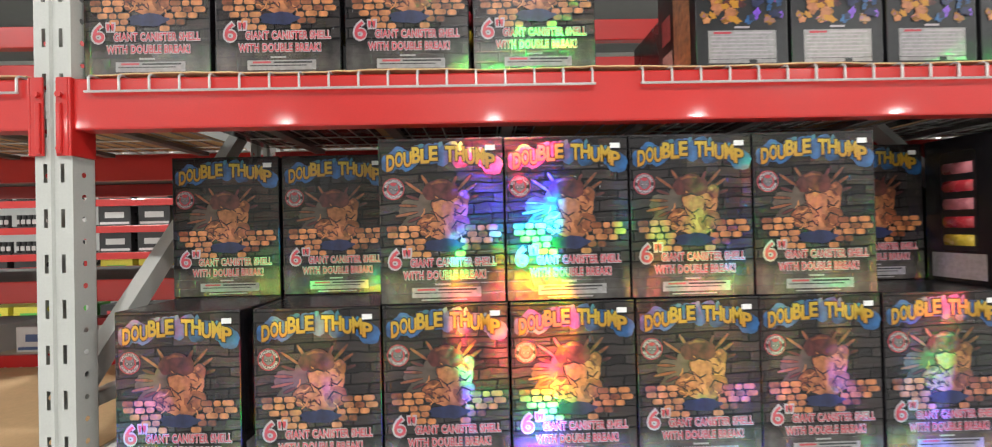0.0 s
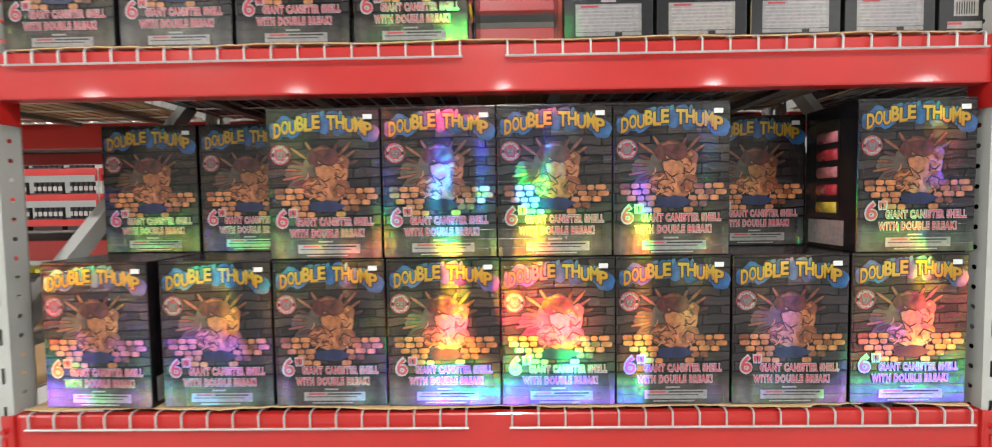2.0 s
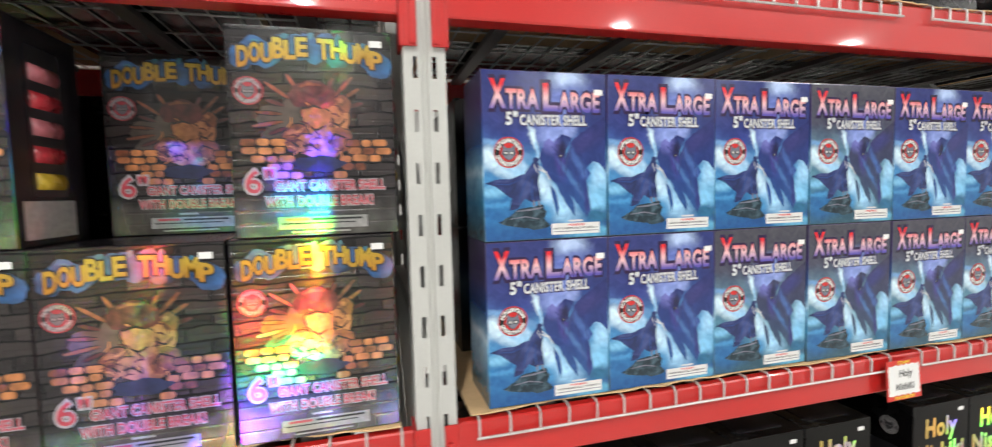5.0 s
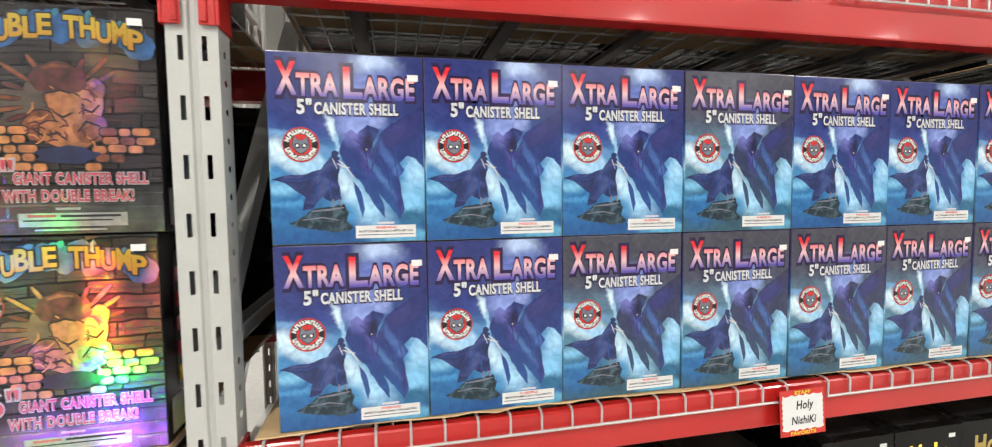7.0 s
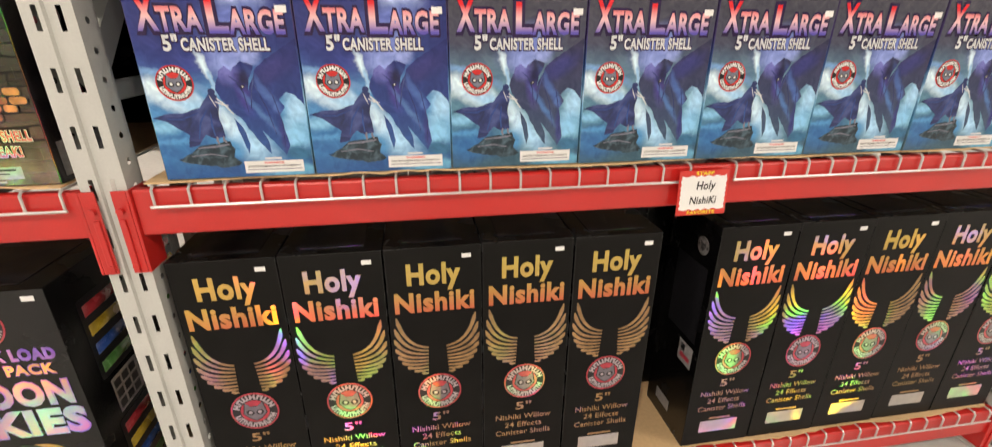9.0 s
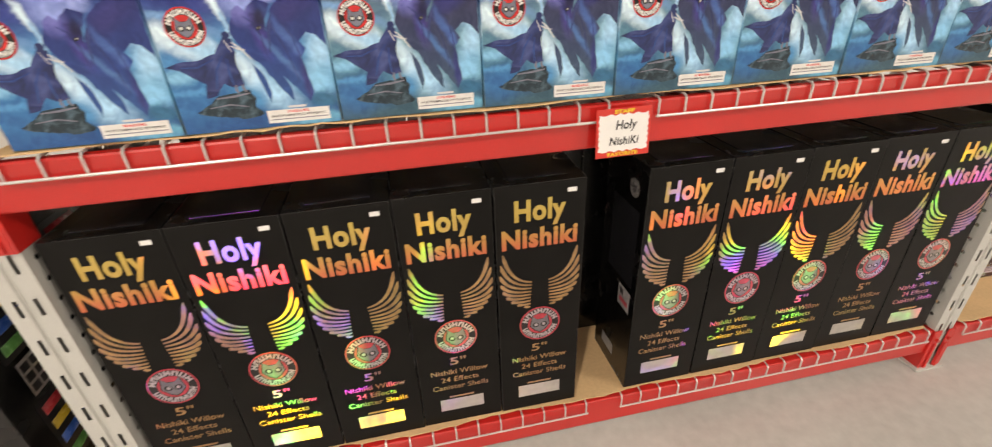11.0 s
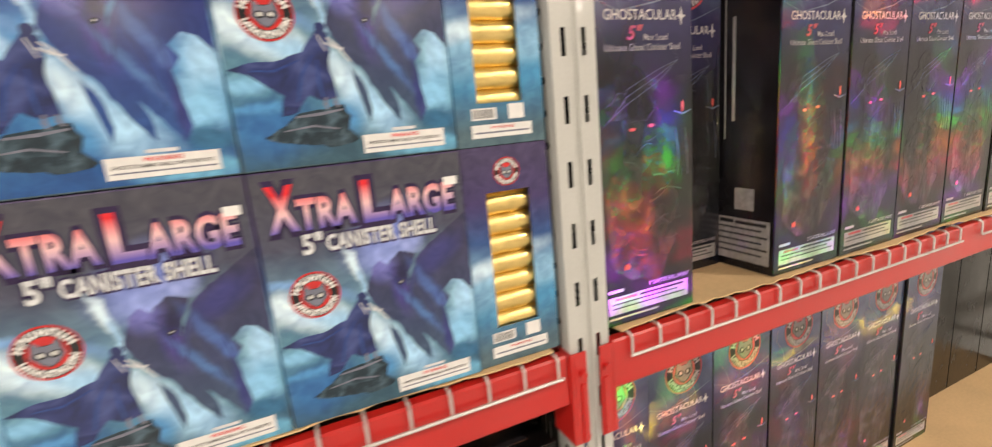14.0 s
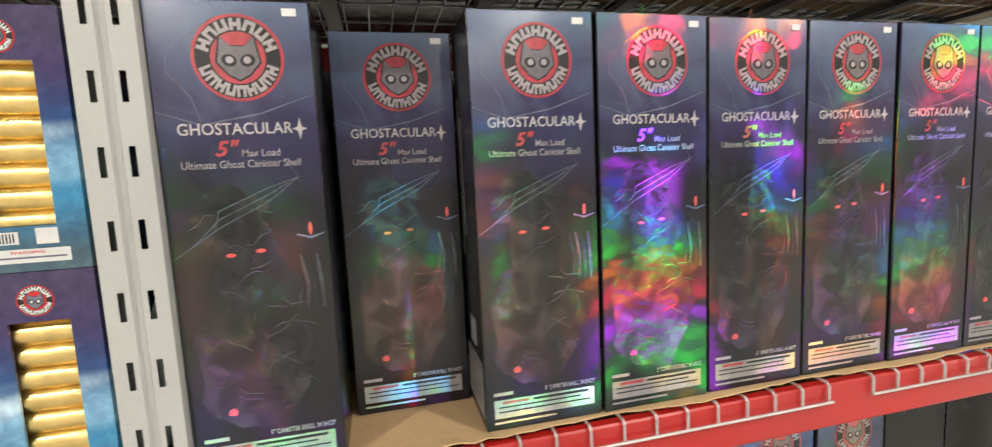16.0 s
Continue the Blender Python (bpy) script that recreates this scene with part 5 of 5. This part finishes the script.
# ---------------------------------------------------------------- stock behind the front rows, and top-shelf cartons added to block light


def stock(w, d, h):
    ob = thing("stock_carton", "plain black coated firework carton, stock and light-blocking filler behind the front row", "carton", None, "stock cartons")
    part("carton_body", box_mesh(-w / 2, 0, 0, w / 2, d, h, 0.002), BLACKCARD, ob)
    part("packing_tape", box_mesh(-0.024, 0.01, h, 0.024, d - 0.01, h + 0.0006), SIDEPRINT, ob)
    return ob


low, tall, wide = stock(0.285, 0.30, 0.36), stock(0.24, 0.24, 0.70), stock(0.55, 0.46, 0.40)
first = {id(k): True for k in (low, tall, wide)}


def put(master, x, y, z):
    if first.pop(id(master), None):
        master.matrix_basis = pose(x, y, z)
        return master
    return copy_thing(master, pose(x, y, z))


for k in range(8):
    for row in range(2):
        put(low, 1.86 + 0.29 * k, 1.50, Z1 + row * 0.361)
        put(low, 1.86 + 0.29 * k, 1.81, Z1 + row * 0.361)
for x in (-0.10, 0.20, 0.50, 0.80):
    for row in range(2):
        put(low, x, 1.60, Z1 + row * 0.361)
for x in (0.8, 1.1, 1.40):
    for row in range(2):
        put(low, x, 1.82, Z1 + row * 0.361)
for k in range(10):
    put(tall, 1.78 + 0.245 * k, 1.42, Z0)
    put(tall, 1.78 + 0.245 * k, 1.70, Z0)
for k in range(10):
    put(tall, 4.32 + 0.245 * k, 1.56 if k < 5 else 1.40, Z0)
    put(tall, 4.32 + 0.245 * k, 1.50, Z1)
    put(tall, 4.32 + 0.245 * k, 1.80, Z1)
# cartons added on the top shelf so less lamp light falls through the deck
for b in range(1, 4):
    for k in range(3 if b == 1 else 4):
        put(wide, (-0.66, -0.08, 0.95)[k] if b == 1 else POSTS[b] + 0.36 + 0.6 * k, 1.64, Z2)
# second added row closes the gap that let light through to the underside
for k in range(8):
    if k != 4:
        put(low, (-0.76 if k < 4 else -0.72) + 0.30 * k, 1.40 if k > 3 else 1.36, Z2)


# ---------------------------------------------------------------- first bay, top shelf: splash cartons
SP_W, SP_D, SP_H = 0.222, 0.24, 0.34
S_ART = foil("paint_splash_foil", cloudy((0.02, 0.02, 0.02), (0.30, 0.14, 0.03), (0.10, 0.03, 0.30), 16, 2.0), rough=0.22, rainbow=0.25, emboss=0.6)

M_TITLE = foil("sunset_title_foil", fade((0.40, 0.04, 0.25), (0.45, 0.20, 0.08), 0.30, 0.50, (0.10, 0.07, 0.45)), rainbow=0.25)
M_LILAC = foil("lilac_foil", ink((0.15, 0.05, 0.46), 0.35), rainbow=0.2)


def splash_carton():
    ob = thing("firework_carton", "black foil carton with paint splash print and pale text panel", "carton", None, "splash cartons")
    carton_body("carton_body", SP_W, SP_D, SP_H, F_BLACK, ob)
    w, r = SP_W / 2, random.Random(8)
    art = []
    for k in range(170):
        cx, cz = r.uniform(-0.095, 0.095), r.uniform(0.112, 0.325)
        tone = r.choice((S_ART, F_MAROON, F_BLACK)) if k < 20 else (F_ORANGE, F_YELLOW, F_TAN, S_ART)[k % 4] if cx < 0.01 else (M_LILAC, F_NAVY, F_BLUE)[k % 3]
        big = 0.024 if k < 20 else 0.012
        art.append(oval(cx, cz, r.uniform(0.4, 1) * big, r.uniform(0.5, 1.4) * big, 1 + k // 14, tone, r.uniform(0, 3), 14, 0.22))
    printed("picture", art, ob, "many-coloured splash print")
    lab = warning_bars(-0.082, 0.014, 0.082, 0.092, 1, F_GREYLABEL, F_RED, F_WHITE, 8) + [rect(-0.018, 0.097, 0.018, 0.102, 1, F_WHITE)]
    lab += [rect(-0.082, 0.023, 0.082, 0.0242, 3, F_BLACK), rect(0.016, 0.012, 0.034, 0.022, 3, F_BLACK)]
    printed("text_panel", lab, ob, "pale foil text panel")
    side = [rect(-0.09, 0.03, -0.02, 0.1, 1, F_GREYLABEL), rounded(-0.01, 0.02, 0.09, 0.30, 0.01, 1, F_TAN), rect(-0.09, 0.13, -0.03, 0.2, 1, F_RED)]
    part("side_label", print_mesh("side_label", side), None, ob, "coloured side print", at=pose(-SP_W / 2, SP_D / 2, 0, 0, 0, -90))
    return ob


splash = splash_carton()
splash.matrix_basis = pose(0.515 + SP_W / 2, 1.142, Z2)
for k in range(1, 4):
    place(splash, 0.515 + 0.2315 * k, SP_W, 1.142, Z2, jit(0.5))
ob = thing("firework_carton", "black carton turned side-on with blue canisters and bar label", "carton", pose(1.495, 1.142, Z2), "splash cartons")
part("carton_body", box_mesh(-0.055, 0, 0, 0.055, 0.22, 0.34, 0.002), F_BLACK, ob)
side = [rect(-0.02, 0.045, 0.04, 0.085, 1, F_GREYLABEL), rect(-0.035, 0.015, 0.05, 0.032, 1, F_GREYLABEL), rect(-0.035, 0.024, 0.0, 0.030, 2, F_RED)]
side += [rect(-0.014 + 0.006 * k, 0.05, -0.011 + 0.006 * k, 0.08, 2, F_BLACK) for k in range(8)]
printed("bar_label", side, ob, "white bar label")
for k in range(5):
    bm = bmesh.new()
    add_rod(bm, (-0.03, 0.014, 0.125 + 0.042 * k), (0.045, 0.014, 0.125 + 0.042 * k), 0.019, 14)
    part("canister", bm, (CAN_BLUE, CAN_YELLOW)[k % 2], ob, "wrapped canister", smooth=True)

# ---------------------------------------------------------------- first bay, bottom shelf
MS_W, MS_D, MS_H = 0.30, 0.27, 0.695


def moon_carton():
    ob = thing("tall_firework_carton", "tall black carton with violet and orange foil lettering and side windows", "carton", None, "tall moon cartons")
    carton_body("carton_body", MS_W, MS_D, MS_H, BLACKCARD, ob)
    printed("badge", round_badge(0.0, 0.615, 0.055, 1, F_RED, F_BLACK, F_WHITE, F_GREYLABEL), ob, "round red and black maker's badge")
    text = []
    for body, xa, za, wid, hh, m in (("MAX LOAD", -0.04, 0.525, 0.165, 0.028, M_LILAC), ("PACK", 0.02, 0.487, 0.095, 0.026, M_TITLE), ("MOON", -0.10, 0.405, 0.225, 0.062, M_TITLE), ("SKIES", -0.10, 0.320, 0.235, 0.068, M_TITLE)):
        text += [lettering(body, xa, za, wid, hh, 2, M_LILAC, 0.07), lettering(body, xa, za, wid, hh, 3, m, 0.03)]
    printed("title", text, ob, "violet to orange title lettering")
    printed("picture", [oval(0.02, 0.22, 0.07, 0.07, 1, H_GOLD, 0, 30), oval(-0.01, 0.23, 0.06, 0.062, 2, F_BLACK, 0, 30), rect(-0.12, 0.04, 0.12, 0.09, 1, F_GREYLABEL)], ob, "gold crescent print")
    printed("price_tag", [rect(0.105, 0.668, 0.130, 0.680, 3, WHITE)], ob, "small white price sticker")
    art = [rounded(-0.07, 0.40, 0.08, 0.62, 0.01, 1, F_BLACK), rounded(-0.07, 0.05, 0.08, 0.27, 0.01, 1, F_BLACK), rect(-0.05, 0.285, 0.06, 0.385, 1, F_GREYLABEL)] + [rect(-0.043 + 0.033 * a, 0.293 + 0.03 * b, -0.017 + 0.033 * a, 0.315 + 0.03 * b, 2, F_BLACK) for a in range(3) for b in range(3)]
    side = part("side_window", print_mesh("side_window", art), None, ob, "dark side windows", at=pose(MS_W / 2, MS_D / 2, 0, 0, 0, 90))
    for z0 in (0.43, 0.08):
        for k in range(4):
            bm = bmesh.new()
            add_rod(bm, (-0.055, 0.016, z0 + 0.052 * k), (0.066, 0.016, z0 + 0.052 * k), 0.023, 14)
            part("canister", bm, (CAN_GREEN, CAN_BLUE, CAN_YELLOW, CAN_RED)[k], side, "wrapped canister behind the window", smooth=True)
    part("top_flap", box_mesh(-0.09, 0.03, MS_H, 0.09, 0.24, MS_H + 0.0015), SIDEPRINT, ob)
    return ob


moon = moon_carton()
moon.matrix_basis = pose(1.405 - MS_W / 2, 1.13, Z0)
for k in range(1, 8):
    copy_thing(moon, pose(1.405 - MS_W / 2 - 0.312 * k, 1.13 + jit(0.004), Z0, 0, 0, jit(0.5)))
for k in range(8):
    copy_thing(moon, pose(1.405 - MS_W / 2 - 0.312 * k, 1.42, Z0))

# ---------------------------------------------------------------- shelf card
card = thing("shelf_card", "handwritten white shelf card with red and yellow border", "sign", pose(2.838, 1.088, 1.034, -4, 0, 1))
C_RED = surface("card_red", (0.62, 0.04, 0.03), rough=0.5, vary=0.1, grain=100, stain=20, bump=0.0)
C_YELLOW = surface("card_yellow", (0.80, 0.62, 0.04), rough=0.5, vary=0.08, grain=100, stain=20, bump=0.0)
PEN = surface("black_pen", (0.02, 0.02, 0.02), rough=0.6, vary=0.1, bump=0.0)
part("card", box_mesh(-0.063, 0, -0.053, 0.063, 0.0012, 0.053), C_RED, card)
inner = [(0.057 * math.cos(a) * min(1 / max(abs(math.cos(a)), 1e-6), 1 / max(abs(math.sin(a)), 1e-6)) * (1 + 0.03 * math.sin(23 * a)), 0.040 * math.sin(a) * min(1 / max(abs(math.cos(a)), 1e-6), 1 / max(abs(math.sin(a)), 1e-6)) * (1 + 0.05 * math.sin(19 * a))) for a in [2 * math.pi * k / 72 for k in range(72)]]
printed("paper", [shape(inner, 0, WHITE)], card, "white middle")
printed("heading", [lettering("STAFF", -0.022, 0.0425, 0.044, 0.008, 2, C_YELLOW, 0.04), lettering("FAVORITE", -0.035, -0.0505, 0.070, 0.008, 2, C_YELLOW, 0.04)], card, "yellow printed heading")
printed("handwriting", [lettering("Holy", -0.018, 0.008, 0.048, 0.020, 2, PEN, 0.022, slant=0.15), lettering("NishiKi", -0.032, -0.026, 0.068, 0.018, 2, PEN, 0.022, slant=0.15)], card, "black handwriting")

# ---------------------------------------------------------------- things seen through the gaps
P_WHITE = surface("white_carton_board", (0.66, 0.64, 0.62), rough=0.5, vary=0.05, grain=40, stain=6, bump=0.05)
P_BLUE = surface("blue_carton_board", (0.08, 0.12, 0.25), rough=0.5, vary=0.1, grain=40, stain=6, bump=0.05)
P_RED = surface("red_carton_board", (0.45, 0.05, 0.05), rough=0.45, vary=0.15, grain=40, stain=6, bump=0.05)
P_YELLOW = surface("yellow_carton_board", (0.62, 0.55, 0.05), rough=0.45, vary=0.15, grain=40, stain=6, bump=0.05)
P_GREEN = surface("green_carton_board", (0.10, 0.40, 0.06), rough=0.45, vary=0.15, grain=40, stain=6, bump=0.05)
P_DARK = surface("dark_carton_board", (0.03, 0.028, 0.03), rough=0.35, vary=0.3, grain=40, stain=6, bump=0.05)


def small_box(w, d, h, board, band, words="", label="white printed cardboard box on the rear shelf"):
    ob = thing("cardboard_box", label, "box", None, "rear shelf boxes")
    part("carton_body", box_mesh(-w / 2, 0, 0, w / 2, d, h, 0.002), board, ob)
    marks = [rect(-w * 0.46, h * 0.08, w * 0.46, h * 0.2, 1, band)]
    if words:
        marks.append(lettering(words, -w * 0.42, h * 0.45, w * 0.5, h * 0.22, 1, PEN, 0.03))
    else:
        marks.append(rect(-w * 0.3, h * 0.4, w * 0.3, h * 0.7, 1, band))
    printed("print", marks, ob)
    return ob


party = small_box(0.26, 0.3, 0.13, P_WHITE, P_RED, "PARTY")
party.matrix_basis = pose(-2.46, 2.34, 1.118)
other = small_box(0.22, 0.3, 0.12, P_WHITE, P_BLUE)
other.matrix_basis = pose(-2.14, 2.36, 1.118)
for x in (-1.74, -1.50, -1.26, -1.02):
    copy_thing(other, pose(x, 2.36 + jit(0.02), 1.118, 0, 0, jit(3)))
pink = small_box(0.24, 0.25, 0.12, P_RED, P_WHITE, "", "red and white cardboard box on the rear shelf")
pink.matrix_basis = pose(-2.75, 2.36, 1.118)
for x in (-3.05, -1.95, -0.6):
    copy_thing(pink, pose(x, 2.55, 1.118, 0, 0, jit(4)))


def bottle_pack():
    ob = thing("shell_pack", "dark plastic tray of black shells on a far shelf", "tray", None, "far shell packs")
    part("tray", box_mesh(-0.22, 0, 0, 0.22, 0.3, 0.02), P_DARK, ob)
    for k in range(6):
        bm = bmesh.new()
        add_rod(bm, (-0.18 + 0.072 * k, 0.05, 0.02), (-0.18 + 0.072 * k, 0.05, 0.17), 0.030, 10)
        part("shell", bm, P_DARK, ob)
        part("paper_band", box_mesh(-0.205 + 0.072 * k, 0.014, 0.05, -0.155 + 0.072 * k, 0.019, 0.11), P_WHITE, ob)
    return ob


# far rack across the next aisle
FAR = 6.4
for px in (-13.0, -10.4, -7.8, -5.2, -2.6, 0.0):
    upright(px, FAR, FAR + 1.05)
packs = bottle_pack()
boards = ((P_YELLOW, P_GREEN), (P_GREEN, P_YELLOW), (P_DARK, P_RED), (P_DARK, P_WHITE))
masters = []
for board, band in boards:
    m = small_box(0.42, 0.4, 0.26, board, band, "", "bright printed carton on a far rack shelf")
    masters.append(m)
used = set()
for b in range(5):
    xa, xb = -13.0 + 2.6 * b + 0.041, -13.0 + 2.6 * (b + 1) - 0.041
    for z in (0.5, 1.1, 1.45, 1.8, 2.15):
        beam(xa, xb, z, 0.09, FAR - 0.002, 1, "red steel beam of a far rack")
        tagged(new("shelf_board", mesh_of("shelf_board", box_mesh(xa, FAR + 0.02, z - 0.018, xb, FAR + 1.0, z - 0.002), CREAM)), "pale cream shelf board on a far rack", "shelf board", "far shelf boards")
        for k in range(5):
            x = xa + 0.28 + 0.5 * k
            if b in (1, 2) and z > 1.2:
                m = packs
            else:
                m = masters[(b * 3 + int(z * 10) + k // 2) % 4]
            at = pose(x, FAR + 0.04 + jit(0.02), z, 0, 0, jit(2))
            if m.name in used:
                copy_thing(m, at)
            else:
                m.matrix_basis = at
                used.add(m.name)
